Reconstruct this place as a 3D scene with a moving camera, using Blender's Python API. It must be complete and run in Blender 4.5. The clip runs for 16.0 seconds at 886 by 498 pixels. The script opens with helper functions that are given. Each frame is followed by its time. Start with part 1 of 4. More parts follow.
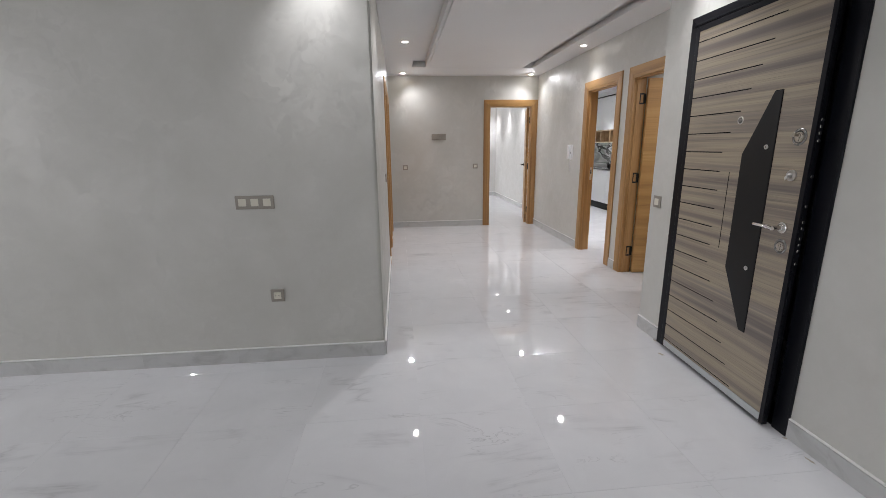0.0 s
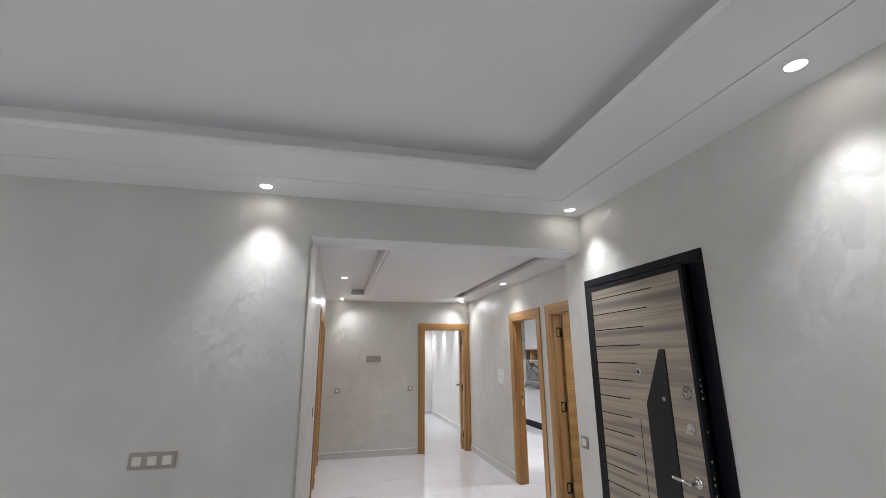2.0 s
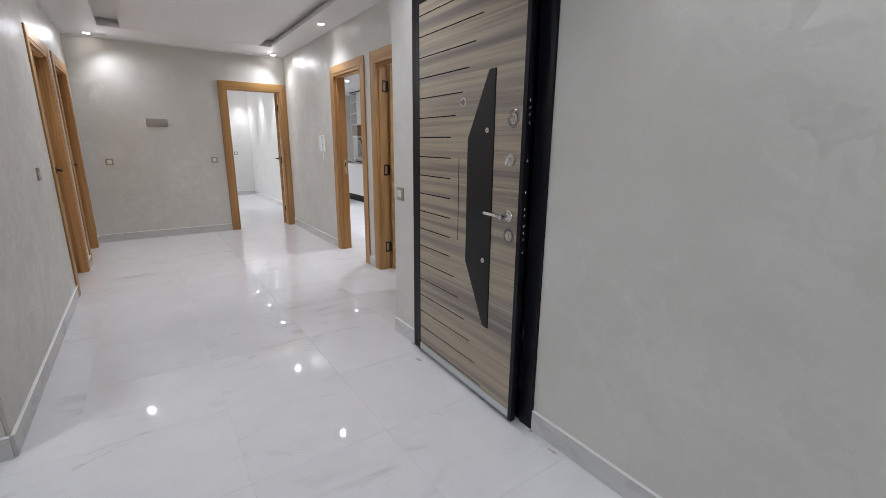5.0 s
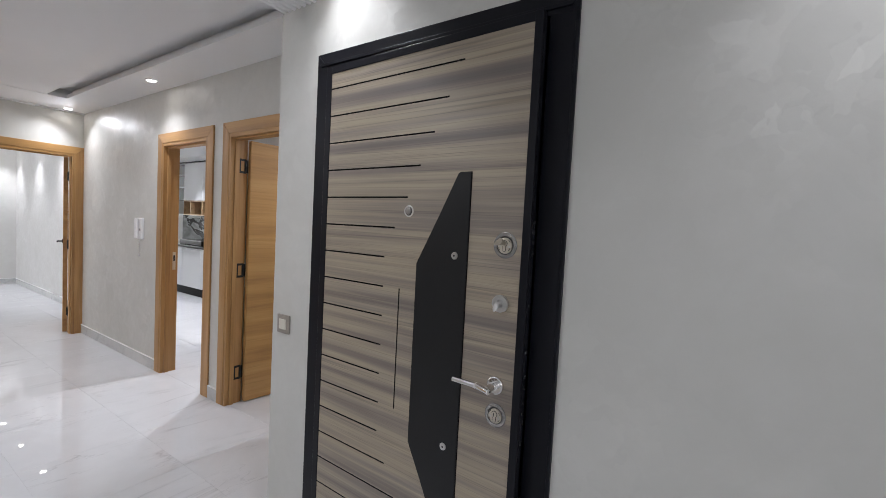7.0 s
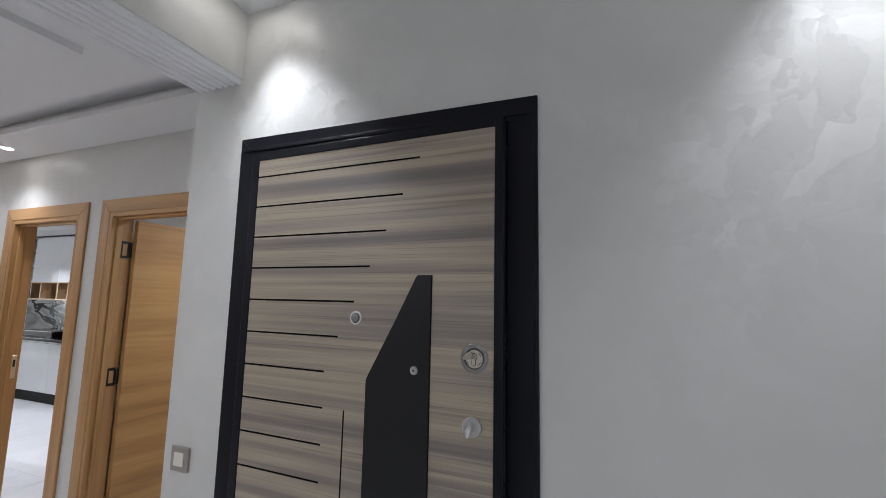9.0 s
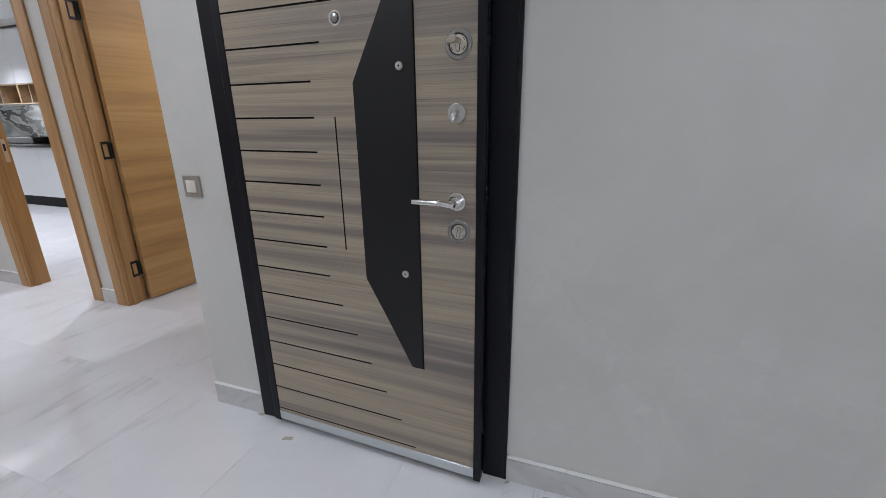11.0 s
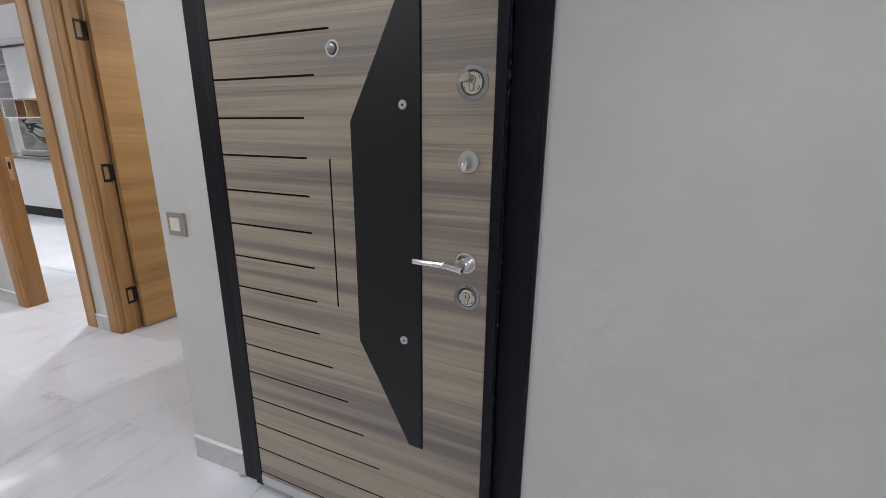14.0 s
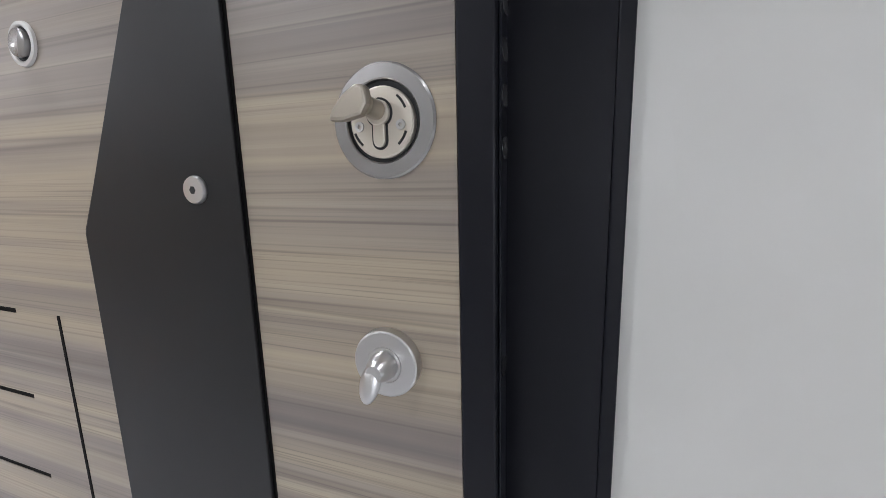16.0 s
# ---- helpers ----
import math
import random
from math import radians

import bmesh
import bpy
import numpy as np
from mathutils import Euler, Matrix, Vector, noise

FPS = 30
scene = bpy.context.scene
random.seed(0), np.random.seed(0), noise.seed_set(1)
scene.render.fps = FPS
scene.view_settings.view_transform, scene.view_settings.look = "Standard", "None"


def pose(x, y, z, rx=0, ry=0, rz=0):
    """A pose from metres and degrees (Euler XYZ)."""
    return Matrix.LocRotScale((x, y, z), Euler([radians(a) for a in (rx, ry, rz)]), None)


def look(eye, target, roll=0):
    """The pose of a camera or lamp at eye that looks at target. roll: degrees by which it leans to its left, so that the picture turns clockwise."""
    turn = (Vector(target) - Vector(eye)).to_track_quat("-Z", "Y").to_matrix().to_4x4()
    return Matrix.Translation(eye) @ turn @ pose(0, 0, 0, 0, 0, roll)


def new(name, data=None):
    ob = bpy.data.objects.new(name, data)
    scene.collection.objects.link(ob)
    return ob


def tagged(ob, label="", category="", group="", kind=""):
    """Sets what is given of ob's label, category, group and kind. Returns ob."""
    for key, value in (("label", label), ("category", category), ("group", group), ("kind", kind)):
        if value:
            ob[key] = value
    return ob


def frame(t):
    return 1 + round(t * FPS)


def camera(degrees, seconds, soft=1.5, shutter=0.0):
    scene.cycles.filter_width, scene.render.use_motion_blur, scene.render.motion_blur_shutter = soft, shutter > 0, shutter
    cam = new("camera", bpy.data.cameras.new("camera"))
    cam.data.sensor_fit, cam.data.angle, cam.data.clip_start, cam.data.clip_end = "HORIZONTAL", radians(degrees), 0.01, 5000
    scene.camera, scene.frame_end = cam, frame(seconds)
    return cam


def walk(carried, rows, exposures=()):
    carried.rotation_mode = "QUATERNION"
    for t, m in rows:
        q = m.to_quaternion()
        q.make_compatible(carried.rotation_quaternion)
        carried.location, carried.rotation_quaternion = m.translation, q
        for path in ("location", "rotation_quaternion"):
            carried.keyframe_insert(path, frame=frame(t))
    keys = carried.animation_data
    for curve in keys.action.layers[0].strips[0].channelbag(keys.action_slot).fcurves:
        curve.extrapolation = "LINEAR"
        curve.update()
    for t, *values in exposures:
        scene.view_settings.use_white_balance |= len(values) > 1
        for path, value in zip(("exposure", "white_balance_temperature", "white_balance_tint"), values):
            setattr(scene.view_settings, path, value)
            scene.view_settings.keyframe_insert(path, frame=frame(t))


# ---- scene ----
PATH = [
    (0, (-1.807, -2.691, 1.367), (-1.613, -0.756, 0.903), -0.6),
    (0.5, (-1.738, -2.708, 1.462), (-1.338, -0.752, 1.352), -0.2),
    (1, (-1.752, -2.762, 1.545), (-1.318, -0.825, 1.788), -1.4),
    (1.5, (-1.751, -2.788, 1.611), (-1.306, -0.897, 2.089), -1.2),
    (2, (-1.761, -2.796, 1.589), (-1.293, -0.912, 2.068), -0.5),
    (2.5, (-1.780, -2.786, 1.511), (-1.266, -0.877, 1.810), -0.3),
    (3, (-1.743, -2.755, 1.436), (-1.127, -0.853, 1.447), -0.4),
    (3.5, (-1.698, -2.727, 1.345), (-0.96, -0.896, 1.023), -0.5),
    (3.8, (-1.645, -2.684, 1.295), (-0.807, -0.924, 0.833), -0.7),
    (4, (-1.597, -2.642, 1.271), (-0.712, -0.921, 0.757), -1.0),
    (4.1, (-1.553, -2.606, 1.269), (-0.653, -0.901, 0.746), -0.9),
    (6.3, (-1.188, -1.751, 1.388), (0.23, -0.372, 1.087), 2.5),
    (6.5, (-1.146, -1.657, 1.405), (0.311, -0.31, 1.152), 2.6),
    (7, (-1.162, -1.465, 1.434), (0.491, -0.344, 1.336), 3.0),
    (7.5, (-1.19, -1.318, 1.546), (0.626, -0.481, 1.57), 1.2),
    (8, (-1.177, -1.263, 1.604), (0.656, -0.491, 1.816), 2.1),
    (8.5, (-1.15, -1.257, 1.617), (0.688, -0.519, 1.891), 1.4),
    (9, (-1.128, -1.258, 1.538), (0.72, -0.531, 1.779), 1.2),
    (9.5, (-1.128, -1.276, 1.413), (0.731, -0.544, 1.494), 0.7),
    (10, (-1.137, -1.299, 1.323), (0.716, -0.571, 1.124), -1.5),
    (10.2, (-1.150, -1.297, 1.300), (0.695, -0.583, 0.996), -1.5),
    (12.3, (-1.213, -1.303, 1.181), (0.517, -0.669, 0.402), -0.1),
    (12.5, (-1.206, -1.29, 1.186), (0.527, -0.651, 0.418), 0.2),
    (13, (-1.209, -1.265, 1.219), (0.543, -0.598, 0.523), 0.1),
    (13.5, (-1.183, -1.252, 1.259), (0.585, -0.563, 0.628), 0.9),
    (14, (-0.989, -1.244, 1.292), (0.797, -0.516, 0.763), 0.6),
    (14.5, (-0.777, -1.225, 1.34), (1.01, -0.453, 0.882), 0.1),
    (15, (-0.533, -1.090, 1.328), (1.260, -0.298, 0.932), 0.2),
    (15.2, (-0.448, -1.047, 1.337), (1.394, -0.322, 0.961), -0.3),
    (15.5, (-0.357, -1.036, 1.356), (1.515, -0.448, 0.998), -1.4),
    (15.7, (-0.336, -1.043, 1.362), (1.536, -0.465, 0.995), -1.4),
    (16, (-0.324, -1.058, 1.362), (1.538, -0.430, 1.000), -1.35),
]
cam = camera(92.0, 16.0, soft=0.85)
walk(cam, [(t, look(e, g, r)) for t, e, g, r in PATH], exposures=[(0.0, 0.36, 6650, 10), (4.0, 0.44, 6500, 10), (7.0, 0.40, 6400, 10), (8.5, 0.30, 6250, 10), (10.0, 0.36, 6200, 10), (12.5, 0.50, 6250, 10), (14.0, 0.54, 6350, 10), (14.5, 0.72, 6350, 10), (15.0, 0.86, 6350, 10), (15.6, 1.12, 6300, 10), (16.0, 1.12, 6280, 10)])

# ---- plan: x=0 is the wall with the security door, y=0 the wall with the triple switch, corridor runs along +y ----
LX, LY = -6.5, -5.25            # living room corner
CL, CR, CY = -1.94, 0.578, 4.735  # corridor left, right, far wall
ZL, ZC, ZB = 2.605, 2.51, 2.33    # living soffit, corridor soffit, beam
KX, KY = 3.2, 8.4               # kitchen
BY, BX = 9.45, 0.93             # bedroom

# ---- world and lamps ----
world = bpy.data.worlds.new("night")
scene.world = world
world.use_nodes = True
world.node_tree.nodes["Background"].inputs[0].default_value = (0.6, 0.7, 1.0, 1)
world.node_tree.nodes["Background"].inputs[1].default_value = 0.02

LAMP_W, LAMP_K, LAMP_C = 25.0, 27.5, (0.950, 0.957, 1.02)
LAMPS_LIVING = [(x, y) for x in (-0.15, -2.22, -4.29, -6.36) for y in (-0.147, -5.1)] + [(x, y) for x in (-0.18, -6.33) for y in (-1.79, -3.46)]
LAMPS_CORRIDOR = [(-1.69, 0.5), (-1.69, 2.49), (0.40, 2.55), (-1.69, 4.56), (0.40, 4.58)]
LAMPS_KITCHEN = [(2.35, 6.6), (2.35, 5.0), (1.3, 2.6), (1.3, 4.2)]
LAMPS_BEDROOM = [(0.72, 9.2), (0.72, 8.0), (0.72, 6.8), (-1.2, 9.2), (-1.2, 5.4), (-2.3, 7.2)]
LAMPS_WASH = [(1.35, 0.75)]


def spot(x, y, z, watts, cone=68, blend=0.6, tip=0, dip=0):
    d = bpy.data.lights.new("spot_light", "SPOT")
    d.energy, d.color, d.spot_size, d.spot_blend, d.shadow_soft_size = watts, LAMP_C, radians(cone), blend, 0.03
    o = new("spot_light", d)
    o.matrix_world = pose(x, y, z, dip, tip)
    return o


# assumed dull sky: area lamps added as fill, all out of the walk's view
def fill_light(x, y, z, rz, w, h, watts, dip=24):
    d = bpy.data.lights.new("fill_light", "AREA")
    d.shape, d.size, d.size_y, d.energy, d.color = "RECTANGLE", w, h, watts, (0.95, 0.965, 1.02)
    new("fill_light", d).matrix_world = pose(x, y, z, 90 - dip, 0, rz)


fill_light(LX - 0.02, -3.3, 1.35, -90, 3.4, 1.9, 35.0)
fill_light(-1.3, LY - 0.02, 1.35, 180, 2.2, 1.9, 34.0)
fill_light(-3.98, 7.2, 1.4, -90, 3.0, 1.7, 82.0)
fill_light(2.0, KY - 0.02, 1.6, 0, 1.0, 1.2, 24.0)


# ---- materials ----
def mat(name, color=(0.8, 0.8, 0.8), rough=0.5, metal=0.0, **extra):
    m = bpy.data.materials.new(name)
    m.use_nodes = True
    b = m.node_tree.nodes["Principled BSDF"]
    b.inputs["Base Color"].default_value = (*color, 1)
    b.inputs["Roughness"].default_value = rough
    b.inputs["Metallic"].default_value = metal
    for k, v in extra.items():
        b.inputs[k.replace("_", " ")].default_value = v
    return m


class Net:
    """Short hand for building a node tree."""

    def __init__(self, m):
        self.t = m.node_tree
        self.bsdf = self.t.nodes["Principled BSDF"]

    def node(self, kind, values=None, **props):
        n = self.t.nodes.new(kind)
        for k, v in props.items():
            setattr(n, k, v)
        for k, v in (values or {}).items():
            if isinstance(v, bpy.types.NodeSocket):
                self.t.links.new(v, n.inputs[k])
            else:
                n.inputs[k].default_value = v
        return n

    def coords(self, scale=(1, 1, 1), shuffle=False, loc=(0, 0, 0), rot=(0, 0, 0)):
        c = self.node("ShaderNodeTexCoord").outputs["Object"]
        if shuffle:
            r = self.node("ShaderNodeObjectInfo").outputs["Random"]
            k = self.node("ShaderNodeMath", {0: r, 1: 57.0}, operation="MULTIPLY").outputs[0]
            c = self.node("ShaderNodeVectorMath", {0: c, 1: k}, operation="ADD").outputs[0]
        return self.node("ShaderNodeMapping", {"Vector": c, "Scale": scale, "Location": loc, "Rotation": rot}).outputs[0]

    def noise(self, vec, scale, detail=4.0, rough=0.55, distort=0.0):
        return self.node("ShaderNodeTexNoise", {"Vector": vec, "Scale": scale, "Detail": detail, "Roughness": rough, "Distortion": distort}).outputs["Fac"]

    def ramp(self, fac, stops):
        n = self.node("ShaderNodeValToRGB", {"Fac": fac})
        e = n.color_ramp.elements
        while len(e) < len(stops):
            e.new(0.5)
        for el, (p, c) in zip(e, stops):
            el.position, el.color = p, (*c, 1) if len(c) == 3 else c
        return n.outputs[0]

    def val(self, fac, lo, hi, a=0.0, b=1.0):
        return self.node("ShaderNodeMapRange", {"Value": fac, "From Min": a, "From Max": b, "To Min": lo, "To Max": hi}).outputs[0]

    def mix(self, fac, a, b, mode="MIX"):
        n = self.node("ShaderNodeMix", data_type="RGBA", blend_type=mode)
        for i, v in ((0, fac), (6, a), (7, b)):
            if isinstance(v, bpy.types.NodeSocket):
                self.t.links.new(v, n.inputs[i])
            else:
                n.inputs[i].default_value = v if i == 0 else (*v, 1)
        return n.outputs[2]

    def bump(self, height, strength, dist=0.002):
        self.t.links.new(self.node("ShaderNodeBump", {"Height": height, "Strength": strength, "Distance": dist}).outputs[0], self.bsdf.inputs["Normal"])

    def set(self, **kw):
        for k, v in kw.items():
            self.t.links.new(v, self.bsdf.inputs[k.replace("_", " ")])


def plaster(name, c1, c2):
    """Pearly trowelled stucco: broad clouds, overlapping trowel strokes that show in the gloss."""
    m = mat(name, c1, 0.45)
    n = Net(m)
    v = n.coords()
    cloud = n.noise(v, 1.7, 5, 0.6, 0.6)
    trowel = n.noise(v, 7.5, 3, 0.5, 2.2)
    fine = n.noise(v, 160, 3)
    strokes = n.ramp(trowel, [(0.46, (0, 0, 0)), (0.53, (1, 1, 1))])
    base = n.mix(n.val(cloud, 0, 1, 0.3, 0.7), c1, c2)
        # each trowel patch lies at a slightly different tilt
    bent = n.node("ShaderNodeTexNoise", {"Vector": v, "Scale": 4.0, "Detail": 4.0}).outputs["Color"]
    bent = n.node("ShaderNodeVectorMath", {0: bent, "Scale": 0.42}, operation="SCALE").outputs[0]
    vv = n.node("ShaderNodeVectorMath", {0: v, 1: bent}, operation="ADD").outputs[0]
    cell = n.node("ShaderNodeTexVoronoi", {"Vector": vv, "Scale": 8.0}, feature="F1").outputs["Color"]
    cell2 = n.node("ShaderNodeTexVoronoi", {"Vector": vv, "Scale": 19.0}, feature="F1").outputs["Color"]
    tilt = n.mix(0.45, cell, cell2)
    shine = n.node("ShaderNodeSeparateColor", {0: n.mix(0.35, cell, cell2)}).outputs[1]
    pearl = n.node("ShaderNodeMath", {0: n.val(shine, 0.06, 0.44, 0.25, 0.75), 1: n.val(strokes, 0.55, 1.0)}, operation="MULTIPLY").outputs[0]
    n.set(Base_Color=base, Roughness=n.val(strokes, 0.54, 0.46), Coat_Weight=pearl, Coat_Roughness=n.val(cloud, 0.26, 0.36))
    tilt = n.node("ShaderNodeVectorMath", {0: tilt, 1: (0.5, 0.5, 0.5)}, operation="SUBTRACT").outputs[0]
    soft = n.val(cloud, 0.0, TILT, 0.35, 0.6)
    tilt = n.node("ShaderNodeVectorMath", {0: tilt, "Scale": soft}, operation="SCALE").outputs[0]
    bmp = n.node("ShaderNodeBump", {"Height": n.val(fine, 0, 1.0), "Strength": 0.12, "Distance": 0.0006}).outputs[0]
    nrm = n.node("ShaderNodeVectorMath", {0: bmp, 1: tilt}, operation="ADD").outputs[0]
    n.set(Normal=n.node("ShaderNodeVectorMath", {0: nrm}, operation="NORMALIZE").outputs[0])
    return m


TILT = 0.20
M = {}
M["wall"] = plaster("pearl_stucco", (0.575, 0.567, 0.530), (0.640, 0.632, 0.598))
M["wall_pale"] = plaster("pale_stucco", (0.66, 0.65, 0.62), (0.72, 0.71, 0.69))

M["ceiling"] = mat("ceiling_paint", (0.86, 0.86, 0.86), 0.7)
n = Net(M["ceiling"])
n.bump(n.noise(n.coords(), 220, 2), 0.08, 0.001)
n.set(Base_Color=n.mix(n.noise(n.coords(), 1.3, 4), (0.82, 0.82, 0.825), (0.87, 0.87, 0.87)))


def marble(name, shuffle, rough):
    m = mat(name, (0.8, 0.8, 0.82), rough)
    n = Net(m)
    v = n.coords((1, 1, 1), shuffle, rot=(0, 0, 0.7))
    warp = n.noise(n.coords((0.45, 1.7, 1), shuffle, rot=(0, 0, 0.6)), 1.0, 6, 0.56, 0.6)
    ridge = n.node("ShaderNodeMath", {0: n.node("ShaderNodeMath", {0: warp, 1: 0.5}, operation="SUBTRACT").outputs[0]}, operation="ABSOLUTE").outputs[0]
    vein = n.ramp(ridge, [(0.0, (1, 1, 1)), (0.006, (0.45, 0.45, 0.45)), (0.028, (0, 0, 0))])
    mask = n.ramp(n.noise(v, 2.2, 3), [(0.50, (0, 0, 0)), (0.68, (1, 1, 1))])
    k = n.node("ShaderNodeMath", {0: vein, 1: mask}, operation="MULTIPLY").outputs[0]
    cloud = n.mix(n.val(n.noise(v, 3.0, 6, 0.6, 0.5), 0, 1, 0.35, 0.7), (0.72, 0.725, 0.745), (0.775, 0.78, 0.80))
    thin = n.noise(n.coords((0.6, 2.2, 1), shuffle, rot=(0, 0, 0.75), loc=(4.0, 2.0, 0)), 2.3, 5, 0.6, 0.9)
    thin = n.node("ShaderNodeMath", {0: n.node("ShaderNodeMath", {0: thin, 1: 0.47}, operation="SUBTRACT").outputs[0]}, operation="ABSOLUTE").outputs[0]
    thin = n.ramp(thin, [(0.0, (1, 1, 1)), (0.010, (0, 0, 0))])
    mask2 = n.ramp(n.noise(n.coords((1, 1, 1), shuffle, loc=(9.0, 5.0, 0)), 2.6, 3), [(0.50, (0, 0, 0)), (0.70, (1, 1, 1))])
    k2 = n.node("ShaderNodeMath", {0: thin, 1: mask2}, operation="MULTIPLY").outputs[0]
    k = n.node("ShaderNodeMath", {0: k, 1: k2}, operation="MAXIMUM").outputs[0]
    n.set(Base_Color=n.mix(n.val(k, 0, 0.54), cloud, (0.39, 0.39, 0.41)), Roughness=n.val(n.noise(v, 9, 4), rough * 0.7, rough * 1.5))
    m.node_tree.nodes["Principled BSDF"].inputs["Specular IOR Level"].default_value = 0.75
    return m


M["tile"] = marble("polished_porcelain", True, 0.02)
M["tile_far"] = marble("polished_porcelain_far", False, 0.02)
M["skirt"] = mat("skirting_porcelain", (0.6, 0.6, 0.59), 0.2)
n = Net(M["skirt"])
n.set(Base_Color=n.mix(n.val(n.noise(n.coords((0.6, 1, 1), True), 7, 6, 0.6, 1.2), 0, 1, 0.5, 0.72), (0.60, 0.60, 0.595), (0.47, 0.47, 0.465)))
M["caulk"] = mat("white_caulk", (0.86, 0.86, 0.85), 0.5)
M["grout"] = mat("grout", (0.71, 0.71, 0.72), 0.8)


def wood(name, dark, mid, light, along, rough=0.42):
    """Veneer whose grain runs along one axis (0, 1, 2) of the object."""
    m = mat(name, mid, rough)
    n = Net(m)
    s = [9.0, 9.0, 9.0]
    s[along] = 0.55
    f = [95.0, 95.0, 95.0]
    f[along] = 2.2
    broad = n.noise(n.coords(tuple(s), True), 1.0, 5, 0.6, 0.9)
    fine = n.noise(n.coords(tuple(f), True), 1.0, 3, 0.6)
    c = n.ramp(broad, [(0.30, dark), (0.48, mid), (0.68, light)])
    c = n.mix(n.val(fine, 0.0, 0.55, 0.52, 0.75), c, dark)
    n.set(Base_Color=c, Roughness=n.val(fine, rough - 0.06, rough + 0.1))
    n.bump(fine, 0.12, 0.0006)
    return m


M["oak_v"] = wood("oak_upright", (0.28, 0.145, 0.055), (0.418, 0.226, 0.083), (0.514, 0.302, 0.130), 2)
M["oak_h"] = wood("oak_level", (0.34, 0.180, 0.064), (0.465, 0.255, 0.088), (0.545, 0.322, 0.128), 0)


def laminate():
    """Grey-brown veneer print: soft level bands, bundles of broken hairlines, pale flecks."""
    m = mat("grey_brown_laminate", (0.348, 0.292, 0.223), 0.38)
    n = Net(m)
    band = n.noise(n.coords((0.35, 1, 15.0)), 1.0, 3, 0.5, 0.12)
    streak = n.noise(n.coords((0.9, 1, 75)), 1.0, 4, 0.66, 0.10)
    hair = n.noise(n.coords((2.6, 1, 430)), 1.0, 3, 0.6, 0.15)
    bundle = n.noise(n.coords((0.8, 1, 24.0), loc=(3.1, 0, 7.7)), 1.0, 3, 0.5, 0.1)
    c = n.ramp(band, [(0.33, (0.180, 0.154, 0.141)), (0.43, (0.266, 0.225, 0.190)), (0.54, (0.405, 0.338, 0.246)), (0.66, (0.270, 0.231, 0.199))])
    c = n.mix(n.val(streak, 0, 0.40, 0.53, 0.70), c, (0.165, 0.138, 0.124))
    c = n.mix(n.val(streak, 0.36, 0.0, 0.30, 0.46), c, (0.470, 0.405, 0.310))
    k = n.node("ShaderNodeMath", {0: n.val(hair, 0, 1, 0.51, 0.66), 1: n.val(bundle, 0.10, 0.55, 0.44, 0.62)}, operation="MULTIPLY").outputs[0]
    c = n.mix(k, c, (0.140, 0.116, 0.102))
    line = n.noise(n.coords((0.25, 1, 34), loc=(1.7, 0, 2.9)), 1.0, 1, 0.4, 0.05)
    line = n.node("ShaderNodeMath", {0: n.node("ShaderNodeMath", {0: line, 1: 0.5}, operation="SUBTRACT").outputs[0]}, operation="ABSOLUTE").outputs[0]
    c = n.mix(n.val(line, 0.45, 0.0, 0.0, 0.016), c, (0.120, 0.100, 0.088))
    n.set(Base_Color=c, Roughness=n.val(hair, 0.34, 0.46))
    n.bump(hair, 0.08, 0.0004)
    return m


M["laminate"] = laminate()
M["steel_black"] = mat("black_powder_coat", (0.005, 0.0055, 0.009), 0.42, Specular_IOR_Level=0.22)
n = Net(M["steel_black"])
n.bump(n.noise(n.coords(), 900, 2), 0.15, 0.0003)
n.set(Roughness=n.val(n.noise(n.coords(), 14, 4), 0.30, 0.48))
M["panel_black"] = mat("matte_black_panel", (0.009, 0.0092, 0.010), 0.46, Specular_IOR_Level=0.35)
n = Net(M["panel_black"])
n.bump(n.noise(n.coords(), 700, 2), 0.12, 0.0003)
n.set(Roughness=n.val(n.noise(n.coords(), 8, 4), 0.38, 0.48))
M["groove"] = mat("groove_black", (0.005, 0.0045, 0.0045), 0.7, Specular_IOR_Level=0.1)
M["chrome"] = mat("chrome", (0.75, 0.74, 0.73), 0.12, 1.0)
M["satin"] = mat("satin_nickel", (0.62, 0.61, 0.60), 0.3, 1.0)
M["brass"] = mat("champagne_metal", (0.62, 0.57, 0.49), 0.36, 0.75)
M["greyring"] = mat("grey_metallic_plastic", (0.34, 0.33, 0.32), 0.26, 0.7)
M["turn_metal"] = mat("dull_champagne_metal", (0.40, 0.36, 0.30), 0.38, 0.9)
M["bolt"] = mat("oiled_steel", (0.30, 0.30, 0.31), 0.3, 1.0)
M["smear"] = mat("dried_adhesive", (0.42, 0.38, 0.32), 0.8)
M["collar"] = mat("pale_collar_plastic", (0.62, 0.60, 0.57), 0.25)
M["alu"] = mat("brushed_aluminium", (0.60, 0.63, 0.65), 0.34, 0.75)
n = Net(M["alu"])
n.set(Roughness=n.val(n.noise(n.coords((60, 60, 900)), 1.0, 2), 0.25, 0.42))
M["plate"] = mat("champagne_plate", (0.36, 0.33, 0.29), 0.35, 0.35)
M["rocker"] = mat("cream_plastic", (0.72, 0.69, 0.60), 0.35)
M["white_plastic"] = mat("white_plastic", (0.82, 0.82, 0.82), 0.3)
M["dark_hole"] = mat("dark_hole", (0.02, 0.02, 0.02), 0.7)
M["hinge"] = mat("black_hinge", (0.015, 0.015, 0.015), 0.4, 0.3)
M["gloss_white"] = mat("gloss_white_lacquer", (0.80, 0.81, 0.82), 0.12)
